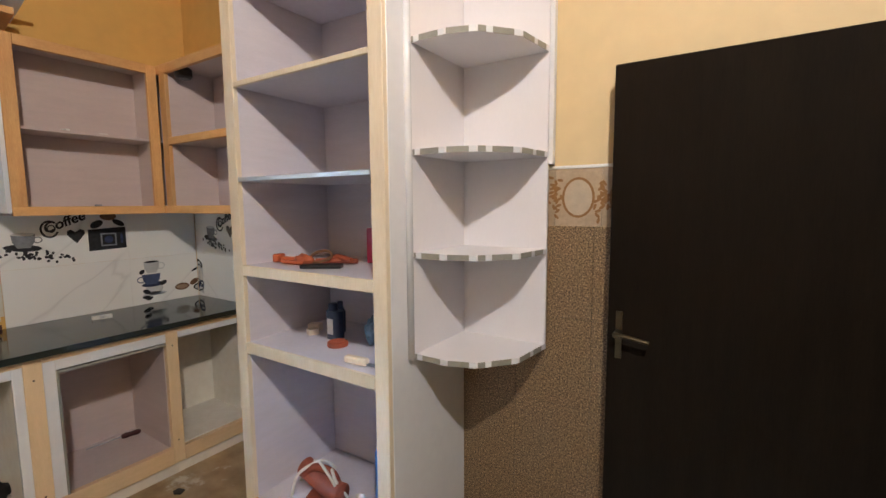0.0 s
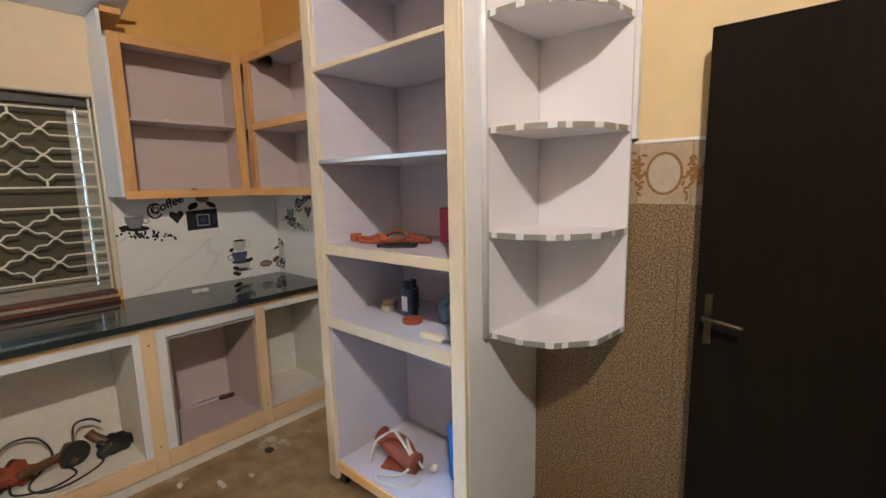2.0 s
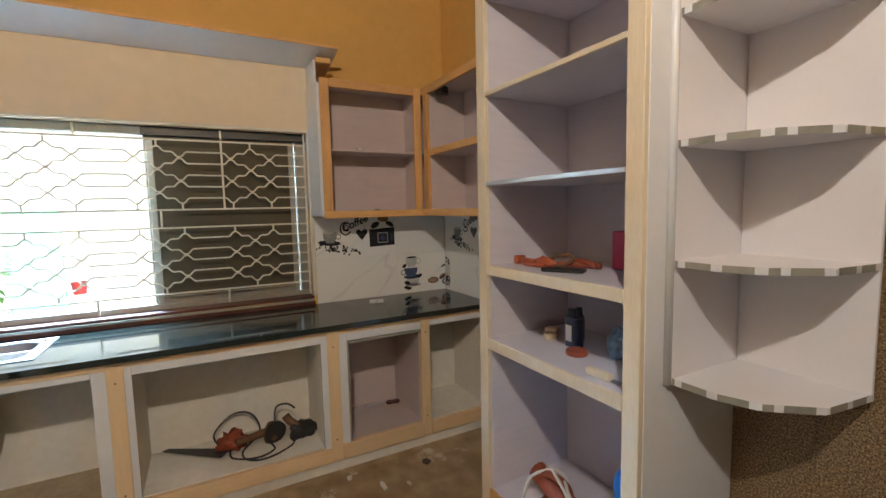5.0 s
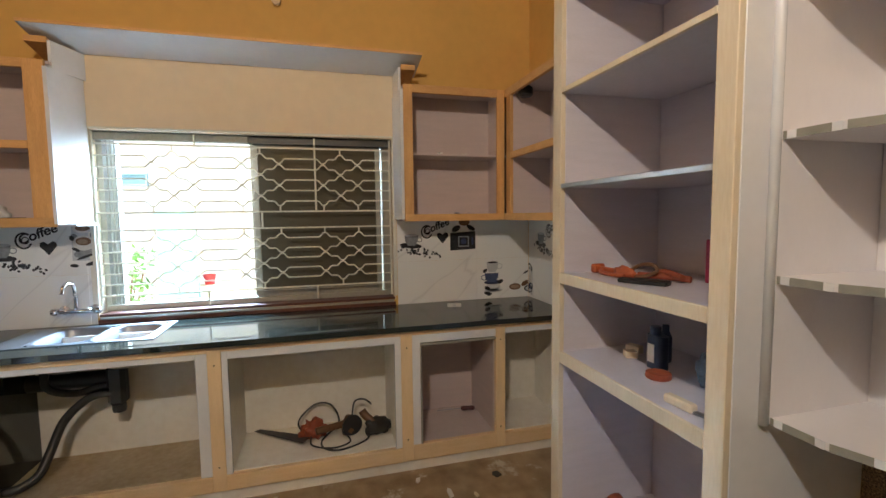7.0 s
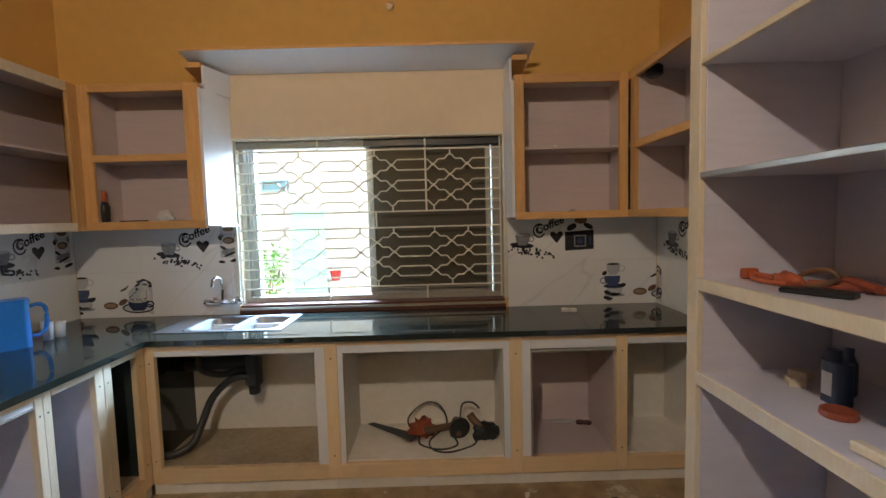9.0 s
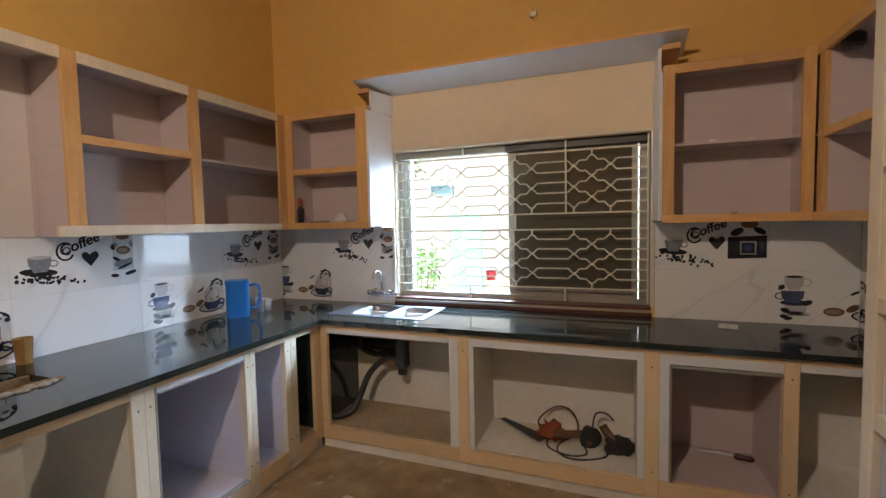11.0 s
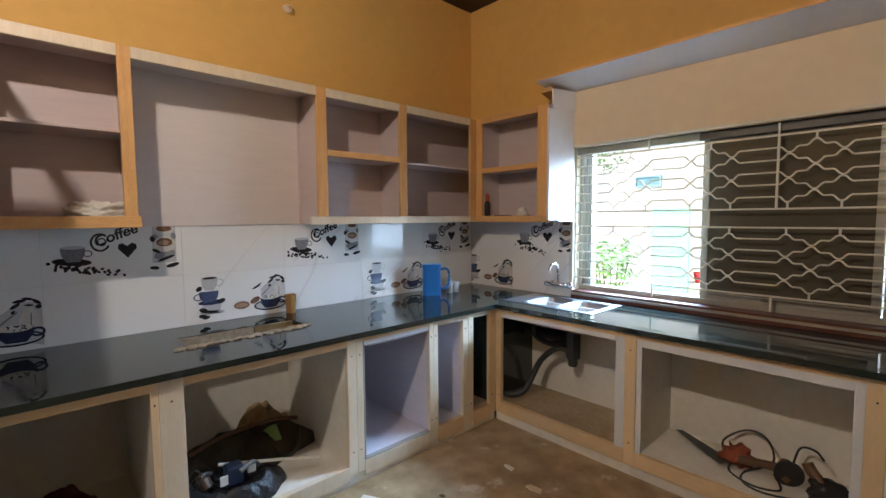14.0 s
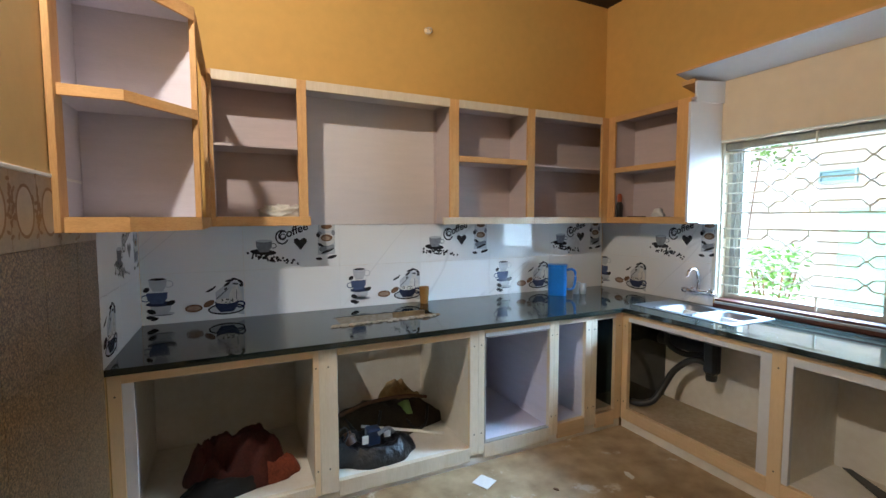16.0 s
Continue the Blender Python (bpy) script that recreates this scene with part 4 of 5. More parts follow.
def prints(parent, u, u0, u1, which, seed):
    """The printed motif; u is the middle of the cup stack, all clipped to u0..u1."""
    rnd = random.Random(seed)
    made = []
    add = lambda *a: made.append(printed(*a))
    grey, dark, navy, white, brown = A_GREY, A_DARK, A_NAVY, A_CREAM, A_COFFEE
    if "stack" in which:
        add("printed_cup", A_MIST, parent, lambda bm: (cup(bm, u + 0.01, 0.915, 0.105, 0.058), ell(bm, u + 0.01, 0.921, 0.07, 0.012)), Y1)
        add("printed_cup", A_MIST, parent, lambda bm: (cup(bm, u, 1.055, 0.092, 0.075), ring(bm, u + 0.053, 1.098, 0.026, 0.022, 0.005)), Y2)
        add("printed_saucer", navy, parent, lambda bm: ell(bm, u + 0.005, 0.982, 0.070, 0.016), Y2)
        add("printed_cup", A_BLUE, parent, lambda bm: (cup(bm, u - 0.006, 0.983, 0.108, 0.066), ring(bm, u - 0.063, 1.018, 0.026, 0.021, 0.006)), Y3)
        add("printed_coffee", dark, parent, lambda bm: (ell(bm, u, 1.128, 0.041, 0.007), ell(bm, u - 0.058, 1.068, 0.018, 0.013, 0.6), ell(bm, u + 0.062, 0.984, 0.024, 0.014, 0.4)), Y4)
        add("printed_bean", dark, parent, lambda bm: ell(bm, u - 0.038, 0.938, 0.024, 0.014, -0.4), Y3)
        add("printed_bean", dark, parent, lambda bm: (ell(bm, u - 0.040, 0.902, 0.025, 0.012, -0.2), ell(bm, u - 0.022, 0.893, 0.020, 0.009, 0.3)), Y3)
        add("printed_shadow_line", grey, parent, lambda bm: ell(bm, u + 0.02, 0.914, 0.05, 0.0035), Y3)
    if "plate" in which:
        p = u + 0.36
        add("printed_panel", A_MIST, parent, lambda bm: poly(bm, [(p + 0.098, 0.875), (p + 0.098, 1.085), (p + 0.02, 1.095), (p - 0.06, 1.03), (p - 0.06, 0.93)]), Y1)
        add("printed_jar", white, parent, lambda bm: poly(bm, [(p + 0.012, 0.96), (p + 0.092, 0.96), (p + 0.086, 1.02), (p + 0.066, 1.052), (p + 0.066, 1.066), (p + 0.036, 1.066), (p + 0.036, 1.052), (p + 0.016, 1.015)]), Y2)
        add("printed_handle", grey, parent, lambda bm: (poly(bm, [(p + 0.052, 0.962), (p + 0.058, 0.962), (p + 0.060, 1.04), (p + 0.056, 1.04)]), poly(bm, [(p - 0.055, 0.985), (p + 0.012, 1.045), (p + 0.010, 1.052), (p - 0.058, 0.992)])), Y3)
        add("printed_leaf", dark, parent, lambda bm: [ell(bm, p + x, z, a_, c_, r_, 10) for x, z, a_, c_, r_ in ((0.004, 1.076, 0.022, 0.008, 0.6), (0.020, 1.098, 0.026, 0.008, 0.15), (0.050, 1.106, 0.022, 0.007, -0.25), (0.080, 1.090, 0.020, 0.008, -0.7), (0.086, 1.066, 0.012, 0.011, 0.2), (0.052, 1.076, 0.017, 0.005, -0.1), (-0.088, 1.046, 0.028, 0.007, 0.45), (-0.066, 1.062, 0.014, 0.004, 0.6), (-0.004, 1.048, 0.010, 0.006, 0.9))], Y3)
        add("printed_saucer", dark, parent, lambda bm: ring(bm, p - 0.002, 0.922, 0.104, 0.036, 0.010), Y2)
        add("printed_plate", A_MIST, parent, lambda bm: ell(bm, p - 0.002, 0.922, 0.094, 0.027), Y2)
        add("printed_cup", navy, parent, lambda bm: (cup(bm, p, 0.903, 0.132, 0.070), ring(bm, p + 0.078, 0.945, 0.028, 0.024, 0.011)), Y3)
        add("printed_foam", white, parent, lambda bm: ell(bm, p, 0.972, 0.062, 0.017), Y4)
        add("printed_fleck", dark, parent, lambda bm: [ell(bm, p + rnd.uniform(-0.05, 0.05), 0.973 + rnd.uniform(-0.011, 0.011), 0.005, 0.0025, rnd.uniform(-1, 1), 7) for i in range(20)], Y4 - 0.0003)
        add("printed_cookie", brown, parent, lambda bm: (ring(bm, u + 0.18, 0.94, 0.047, 0.024, 0.010), ell(bm, p - 0.098, 0.962, 0.033, 0.018, 0.5)), Y3)
        add("printed_cookie", A_TAN, parent, lambda bm: ell(bm, u + 0.18, 0.94, 0.038, 0.015), Y2)
    if "berry" in which:
        q = u + 0.64
        add("printed_saucer", dark, parent, lambda bm: ell(bm, q - 0.06, 1.268, 0.078, 0.019, -0.1), Y1)
        add("printed_cup", grey, parent, lambda bm: (cup(bm, q - 0.055, 1.268, 0.098, 0.072), ring(bm, q + 0.002, 1.308, 0.020, 0.018, 0.006)), Y2)
        add("printed_rim", A_MIST, parent, lambda bm: ell(bm, q - 0.055, 1.340, 0.047, 0.009), Y3)
        add("printed_bean", dark, parent, lambda bm: [ell(bm, q - 0.15 + 0.30 * t, 1.252 - 0.058 * t + rnd.gauss(0, 0.013) * (1.2 - 0.5 * t), 0.0088, 0.0066, rnd.uniform(0, 3), 8) for t in [min(1.0, max(0.0, rnd.gauss(0.45, 0.26))) for i in range(52)]], Y3)
        made.append(coffee_word(parent, q + 0.035, 1.338, 0.074, 22))
        add("printed_swirl", dark, parent, lambda bm: (ring(bm, q + 0.055, 1.362, 0.042, 0.048, 0.010, lo=0.8, hi=5.9), ring(bm, q + 0.062, 1.364, 0.019, 0.022, 0.006)), Y1)
        hz = 1.318
        add("printed_heart", dark, parent, lambda bm: poly(bm, [(q + 0.17, hz - 0.042), (q + 0.128, hz + 0.008), (q + 0.13, hz + 0.03), (q + 0.148, hz + 0.037), (q + 0.168, hz + 0.022), (q + 0.19, hz + 0.038), (q + 0.208, hz + 0.031), (q + 0.211, hz + 0.01)]), Y2)
    if "photo" in which:
        k = u + 0.97
        add("printed_panel", A_MIST, parent, lambda bm: (poly(bm, [(k - 0.05, 1.24), (k + 0.065, 1.24), (k + 0.065, 1.45), (k - 0.045, 1.45)])), Y1)
        add("printed_cloth", grey, parent, lambda bm: (ell(bm, k + 0.01, 1.283, 0.052, 0.026, 0.2), ell(bm, k - 0.035, 1.375, 0.018, 0.022, 0.3), ell(bm, k + 0.055, 1.385, 0.012, 0.02)), Y2)
        add("printed_cup", white, parent, lambda bm: (ell(bm, k + 0.01, 1.425, 0.050, 0.026), ell(bm, k + 0.01, 1.342, 0.054, 0.044)), Y3)
        add("printed_coffee", brown, parent, lambda bm: (ell(bm, k + 0.01, 1.428, 0.037, 0.017), ell(bm, k + 0.01, 1.352, 0.039, 0.024)), Y4)
        add("printed_froth", A_TAN, parent, lambda bm: ell(bm, k + 0.006, 1.350, 0.026, 0.014), Y4 - 0.0003)
        add("printed_bean", dark, parent, lambda bm: (ell(bm, k - 0.042, 1.212, 0.022, 0.010, -0.1), ell(bm, k - 0.046, 1.37, 0.012, 0.016, 0.5), ell(bm, k - 0.03, 1.305, 0.022, 0.009, -0.5)), Y3)
        add("printed_spoon", dark, parent, lambda bm: (ell(bm, k + 0.045, 1.222, 0.034, 0.011, 0.25), ell(bm, k + 0.015, 1.262, 0.045, 0.008, 0.35)), Y3)
    if "crate" in which:
        k = u + 0.97
        add("printed_crate", A_DARK, parent, lambda bm: (poly(bm, [(k - 0.105, 1.225), (k + 0.085, 1.232), (k + 0.085, 1.36), (k - 0.105, 1.35)]), ell(bm, k - 0.06, 1.38, 0.035, 0.02, 0.5), ell(bm, k + 0.05, 1.385, 0.035, 0.016, -0.5)), Y1)
        add("printed_mark", A_GREY, parent, lambda bm: [poly(bm, [(k + x0, z0), (k + x1, z0), (k + x1, z1), (k + x0, z1)]) for x0, x1, z0, z1 in ((-0.045, 0.035, 1.250, 1.258), (-0.045, 0.035, 1.318, 1.326), (-0.045, -0.037, 1.258, 1.318), (0.027, 0.035, 1.258, 1.318))], Y2)
        add("printed_knob", A_NAVY, parent, lambda bm: (ell(bm, k - 0.005, 1.288, 0.022, 0.022), ell(bm, k + 0.062, 1.29, 0.008, 0.03)), Y2)
        add("printed_coffee", A_COFFEE, parent, lambda bm: ell(bm, k, 1.425, 0.042, 0.024), Y2)
    for ob in made:
        clip_range(ob, u0 + 0.003, u1 - 0.003)


S = SPL["backsplash_south"]
right = lambda x: XE - 0.006 - x
SW_ = XE - XW - 0.012
for i, x in enumerate((2.868, 1.668, 0.474)):
    prints(S, right(x), 0, SW_, ("stack", "plate", "berry", "photo"), i)
prints(S, right(-0.72), 0, SW_, (), 5)
W1 = SPL["backsplash_west"]
prints(W1, -0.775 - YS - 0.006, 0, WY0 - YS - 0.008, ("stack", "plate", "berry", "photo"), 11)
W2 = SPL["backsplash_west_far"]
prints(W2, 1.55 - WY1 - 0.014, 0, YN - WY1 - 0.02, ("berry", "crate"), 12)
prints(W2, 2.735 - WY1 - 0.014, 0, YN - WY1 - 0.02, ("stack", "plate"), 13)
N1 = SPL["backsplash_north"]
prints(N1, -0.99 - XW, 0, 1.27, ("plate", "berry", "photo"), 14)
prints(N1, 0.2 - XW, 0, 1.27, ("stack", "plate"), 15)
E1 = SPL["backsplash_east"]
prints(E1, -0.22, 0, 0.03 - YS - 0.006, ("plate", "berry", "photo"), 16)

# border tiles over the brown ones
for nm, m, wide in (("tile_border_north", flat(1.50, YN, 0), XE - 1.50), ("tile_border_east", flat(XE, 2.08, -90), 2.045)):
    ob = tile_field(nm, "cream border tiles with gold flowers and rings", m @ Matrix.Translation((0, -0.007, 0)), 0.0, wide, 1.40, 1.61, 0.17, 0.21, DECO, 0.006, 0.001, start=-0.055)
    slab("edge_trim", GROUT, ob, (0.0, wide, -0.003, 0.006, 1.6105, 1.622))
    rnd = random.Random(7)
    for i in range(1, int(wide / 0.17)):
        c = 0.030 + 0.17 * i
        printed("printed_medallion", D_PALE, ob, lambda bm: ell(bm, c, 1.505, 0.055, 0.068), Y1)
        printed("printed_ring", D_GOLD, ob, lambda bm: ring(bm, c, 1.505, 0.060, 0.074, 0.009), Y2)
        printed("printed_flowers", D_GOLD, ob, lambda bm: [ell(bm, c + 0.085 + rnd.gauss(0, 0.013), 1.515 + rnd.gauss(0, 0.04), 0.012, 0.0055, rnd.uniform(0, 3), 8) for k in range(30)], Y3)

# ---- sink and tap ----
sink = thing("sink", pose(-0.33, 0.375, CT), "double-bowl brushed steel kitchen sink set into the worktop", "sink")


def rounded(w, h, r, n_=5):
    out = []
    for cx, cy, a0 in ((w / 2 - r, h / 2 - r, 0), (-w / 2 + r, h / 2 - r, 90), (-w / 2 + r, -h / 2 + r, 180), (w / 2 - r, -h / 2 + r, 270)):
        for i in range(n_ + 1):
            a = radians(a0 + 90 * i / n_)
            out.append((cx + r * math.cos(a), cy + r * math.sin(a)))
    return out


for yc in (-0.133, 0.1375):
    bm = bmesh.new()
    rings = []
    for w, h, r, z in ((0.352, 0.268, 0.05, 0.0035), (0.33, 0.246, 0.06, 0.004), (0.318, 0.234, 0.06, -0.006), (0.29, 0.206, 0.06, -0.15), (0.24, 0.16, 0.06, -0.165), (0.06, 0.06, 0.029, -0.17)):
        rings.append([bm.verts.new((x, y + yc, z)) for x, y in rounded(w, h, r)])
    for a, c in zip(rings, rings[1:]):
        for i in range(len(a)):
            j = (i + 1) % len(a)
            bm.faces.new((a[i], a[j], c[j], c[i]))
    bm.faces.new(rings[-1])
    bw = part("bowl", bm, STEEL, sink, smooth=True)
    part("drain", lathe(bmesh.new(), [(0, 0), (0.028, 0), (0.03, 0.003), (0.02, 0.004), (0, 0.002)], 16, pose(0, yc, -0.1695)), CHROME, bw)
part("rim", pierced((-0.205, 0.205, -0.41, 0.31), [(-0.1765, 0.1765, -0.2675, 0.0005), (-0.1765, 0.1765, 0.003, 0.272)], 0.0012, 0.0045), STEEL, sink, "steel plate round the bowls")

tap = thing("tap", pose(XW + 0.005, 0.165, 0.955), "chrome wall-mounted mixer tap with swan neck spout", "tap")
bm = tube(bmesh.new(), [(0.045, -0.075, 0), (0.045, 0.075, 0)], 0.014, 12, curved=False)
part("body", bm, CHROME, tap, smooth=True)
for y in (-0.075, 0.075):
    part("inlet", lathe(bmesh.new(), [(0.026, 0), (0.026, 0.006), (0.013, 0.01), (0.013, 0.046), (0, 0.046)], 16, pose(0, y, 0, 0, 90)), CHROME, tap)
    part("knob", lathe(bmesh.new(), [(0.0, 0.0), (0.018, 0), (0.021, 0.012), (0.018, 0.03), (0.012, 0.034), (0, 0.034)], 14, pose(0.045, y + (0.014 if y > 0 else -0.014), 0, -90 if y > 0 else 90)), CHROME, tap, smooth=True)
part("spout", tube(bmesh.new(), [(0.045, 0, 0.01), (0.045, 0.0, 0.09), (0.055, 0.0, 0.145), (0.085, -0.01, 0.165), (0.12, -0.02, 0.15), (0.13, -0.025, 0.11)], 0.0105, 10), CHROME, tap, smooth=True)

# ---- pipes below the sink ----
pipes = thing("drain_pipes", pose(0, 0, 0), "black plastic drain pipes under the sink", "pipe")
part("waste_trap", box(bmesh.new(), -0.37, -0.29, 0.388, 0.478, 0.465, 0.69, 0.02), RUBBER, pipes)
part("trap_cap", lathe(bmesh.new(), [(0, 0), (0.03, 0), (0.034, 0.012), (0.034, 0.04), (0, 0.042)], 14, pose(-0.33, 0.433, 0.425)), RUBBER, pipes)
part("pipe", tube(bmesh.new(), [(-0.33, 0.42, 0.575), (-0.33, 0.34, 0.572), (-0.33, 0.25, 0.548), (-0.33, 0.155, 0.562), (-0.33, 0.105, 0.60), (-0.33, 0.10, 0.68)], 0.020, 10), RUBBER, pipes, smooth=True)
part("pipe", tube(bmesh.new(), [(-0.32, 0.44, 0.53), (-0.30, 0.36, 0.543), (-0.30, 0.278, 0.506), (-0.28, 0.194, 0.415), (-0.22, 0.156, 0.285), (-0.16, 0.133, 0.205), (-0.11, 0.075, 0.175), (-0.09, 0.015, 0.172)], 0.022, 10), RUBBER, pipes, smooth=True)
part("pipe", tube(bmesh.new(), [(-0.39, -0.2, 0.60), (-0.39, 0.10, 0.60), (-0.39, 0.42, 0.60)], 0.045, 12), RUBBER, pipes, smooth=True)

# ---- things on the worktop ----
jug = thing("jug", pose(0.085, -0.60, CT, 0, 0, -42), "bright blue plastic water jug with handle", "jug")
part("body", prism(bmesh.new(), rounded(0.145, 0.115, 0.026), 0.0, 0.225), BLUE, jug)
part("lid", prism(bmesh.new(), rounded(0.152, 0.122, 0.028), 0.2255, 0.248), BLUE, jug)
part("handle", tube(bmesh.new(), [(-0.072, 0, 0.205), (-0.115, 0, 0.21), (-0.138, 0, 0.18), (-0.135, 0, 0.09), (-0.11, 0, 0.05), (-0.072, 0, 0.05)], 0.010, 8), BLUE, jug)
for x, y, h in ((-0.075, -0.56, 0.10), (-0.135, -0.545, 0.085)):
    g = thing("tumbler", pose(x, y, CT), "small clear plastic tumbler on the worktop", "cup", "tumblers")
    part("glass_body", lathe(bmesh.new(), [(0, 0), (0.024, 0), (0.029, h), (0.027, h), (0.022, 0.006), (0, 0.006)], 18), CLEAR, g, smooth=True)
g = thing("tumbler", pose(1.20, -0.745, CT), "ribbed amber tumbler standing by the tiles", "cup", "tumblers")
bm = lathe(bmesh.new(), [(0, 0), (0.030, 0), (0.038, 0.12), (0.036, 0.12), (0.028, 0.008), (0, 0.008)], 20)
for i, v in enumerate(bm.verts):
    if v.co.to_2d().length > 0.02 and int(round(math.degrees(math.atan2(v.co.y, v.co.x)) / 18)) % 2:
        v.co.x, v.co.y = v.co.x * 0.95, v.co.y * 0.95
part("glass_body", bm, AMBER, g)
pk = thing("packet", pose(-0.41, 2.385, CT + 0.0005, 0, 0, 78), "small white and silver packet on the worktop", "packet")
slab("wrapper", PAPER, pk, (-0.045, 0.045, -0.016, 0.016, 0, 0.018), bevel=0.006)
slab("band", ALU, pk, (-0.012, 0.012, -0.0165, 0.0165, 0.0005, 0.0187), bevel=0.003)


def lump(size, seed, rough=0.35, detail=3, freq=4.0, floor_cut=True):
    """A soft irregular heap, flat where it rests."""
    bm = bmesh.new()
    bmesh.ops.create_icosphere(bm, subdivisions=detail, radius=1.0)
    for v in bm.verts:
        d = noise.fractal(v.co * freq * 0.35 + Vector((seed * 7.1, seed * 3.3, 0)), 0.8, 2.1, 4)
        c = v.co * (1 + rough * d)
        v.co = (c.x * size[0], c.y * size[1], max(c.z, -0.55 if floor_cut else -2) * size[2] + (0.55 * size[2] if floor_cut else 0))
    return bm


# broken edge of the hob cutout
rnd = random.Random(4)
cut = thing("cement_rubble", pose(0, 0, 0), "rough broken cement along the hob cutout", "rubble")
bm = bmesh.new()
for i in range(120):
    x = rnd.uniform(HX0 + 0.02, HX1 + 0.06)
    s = rnd.uniform(0.006, 0.017)
    c = lump((s * 1.5, s, s * 0.5), i, 0.5, 1)
    me = bpy.data.meshes.new("tmp")
    c.to_mesh(me)
    c.free()
    me.transform(Matrix.Translation((x, HY1 + 0.012 + rnd.gauss(0, 0.008) + 0.03 * (x - HX0), CT)))
    bm.from_mesh(me)
    bpy.data.meshes.remove(me)
for bx in ((HX0 - 0.002, HX1 + 0.002, HY0 - 0.04, HY0 - 0.001, 0.785, CB - 0.001), (HX0 - 0.04, HX0 - 0.003, HY0 - 0.04, HY1 + 0.04, 0.785, CB - 0.001), (HX1 + 0.003, HX1 + 0.04, HY0 - 0.04, HY1 + 0.04, 0.785, CB - 0.001), (HX0 - 0.002, HX1 + 0.002, HY1 + 0.001, HY1 + 0.04, 0.785, CB - 0.001)):
    slab("cement_edge", RAWCEM, cut, bx)
slab("cement_bed", RUBBLE, cut, (HX0 + 0.232, HX1 - 0.002, HY0 + 0.001, HY0 + 0.010, CB - 0.03, CT - 0.003), label="grey broken cement edge")
slab("cement_bed", RAWCEM, cut, (HX0 + 0.002, HX0 + 0.23, HY0 + 0.001, HY0 + 0.014, CB - 0.03, CT - 0.003))
part("sawdust", lump((0.10, 0.032, 0.0035), 33, 0.5, 3, 6), RAWCEM, cut, "brown sawdust patch")
cut.children[-1].location = (HX0 + 0.07, HY1 - 0.01, CT + 0.0003)
crumbs = part("crumbs", bm, RUBBLE, cut)
crumbs["kind"] = "stuff"

# ---- hooks and cap ----
for m, lab in ((pose(XW, 1.31, 2.81, 0, 0, 0), "small painted hook ring on the wall above the window"), (pose(1.14, YS, 2.84, 0, 0, 90), "small painted hook ring on the wall above the cabinets")):
    hk = thing("wall_hook", m, lab, "hook", "wall hooks")
    part("plate", lathe(bmesh.new(), [(0, 0), (0.024, 0), (0.02, 0.006), (0, 0.006)], 16, pose(0, 0, 0, 0, 90)), CREAM, hk)
    part("hook_ring", tube(bmesh.new(), [(0.005, 0, 0.02), (0.03, 0.018, 0.012), (0.035, 0.022, -0.012), (0.03, 0, -0.03), (0.028, -0.02, -0.012), (0.02, -0.02, 0.005)], 0.005, 8), CREAM, hk)
cap = thing("junction_box", pose(-0.185, 2.80, 2.247), "oval black junction box under the cabinet top", "box")
part("body", lathe(bmesh.new(), [(0, -0.034), (0.034, -0.034), (0.046, -0.022), (0.046, 0.018), (0.034, 0.0295), (0, 0.0295)], 20), BLACK, cap)

# ---- things in the wall cabinets ----
SHF = UZ0 + 0.0455
bt = thing("bottle", pose(-0.43, -0.465, SHF), "dark bottle with an orange cap on the cabinet floor", "bottle")
part("body", lathe(bmesh.new(), [(0, 0), (0.03, 0), (0.032, 0.10), (0.02, 0.13), (0, 0.13)], 16), BLACK, bt, smooth=True)
part("cap", lathe(bmesh.new(), [(0.0205, 0.1305), (0.022, 0.135), (0.023, 0.18), (0.014, 0.195), (0, 0.196)], 16), ORANGE, bt)
sc = thing("scraper", pose(-0.44, -0.10, SHF, 0, 0, 62), "white handled scraper lying in the cabinet", "tool")
part("grip", lump((0.075, 0.04, 0.045), 3, 0.3), PAPER, sc, smooth=True)
slab("blade", BLACK, sc, (0.06, 0.16, -0.022, 0.022, 0.004, 0.007))
st = thing("wood_strip", pose(-0.42, -0.28, SHF, 0, 0, 95), "thin dark offcut lying in the cabinet", "offcut")
slab("strip", BLACK, st, (-0.08, 0.08, -0.012, 0.012, 0, 0.012))
cl = tagged(part("crumpled_rag", lump((0.11, 0.06, 0.045), 8, 0.6, 4, 9), CORD, smooth=True), "crumpled pale rag on the cabinet floor", "rag")
cl.location = (2.19, -0.62, UZ0 + 0.0505)

# ---- power tools in the base cabinet ----
FZ = 0.1495
saw = thing("hand_saw", pose(-0.28, 1.30, FZ + 0.004), "short hand saw with dark blade and red handle", "saw")
part("blade", prism(bmesh.new(), [(-0.13, -0.20), (-0.15, -0.17), (0.03, 0.14), (0.10, 0.09)], 0.015, 0.018), BLACK, saw)
part("grip", lump((0.055, 0.075, 0.06), 5, 0.7, 3, 8), RUST, saw, smooth=True)
saw.children[1].location = (0.0, 0.15, 0.0)
gnd = thing("angle_grinder", pose(-0.26, 1.62, FZ, 0, 0, 15), "brown angle grinder with trailing black cable", "power tool")
part("body", tube(bmesh.new(), [(0, -0.16, 0.06), (0, -0.06, 0.062), (0, 0.02, 0.065)], 0.021, 12), BROWN, gnd, smooth=True)
part("head", lathe(bmesh.new(), [(0, 0), (0.04, 0), (0.046, 0.03), (0.036, 0.08), (0.018, 0.11), (0, 0.11)], 16, pose(0, 0.04, 0.0)), BROWN, gnd, smooth=True)
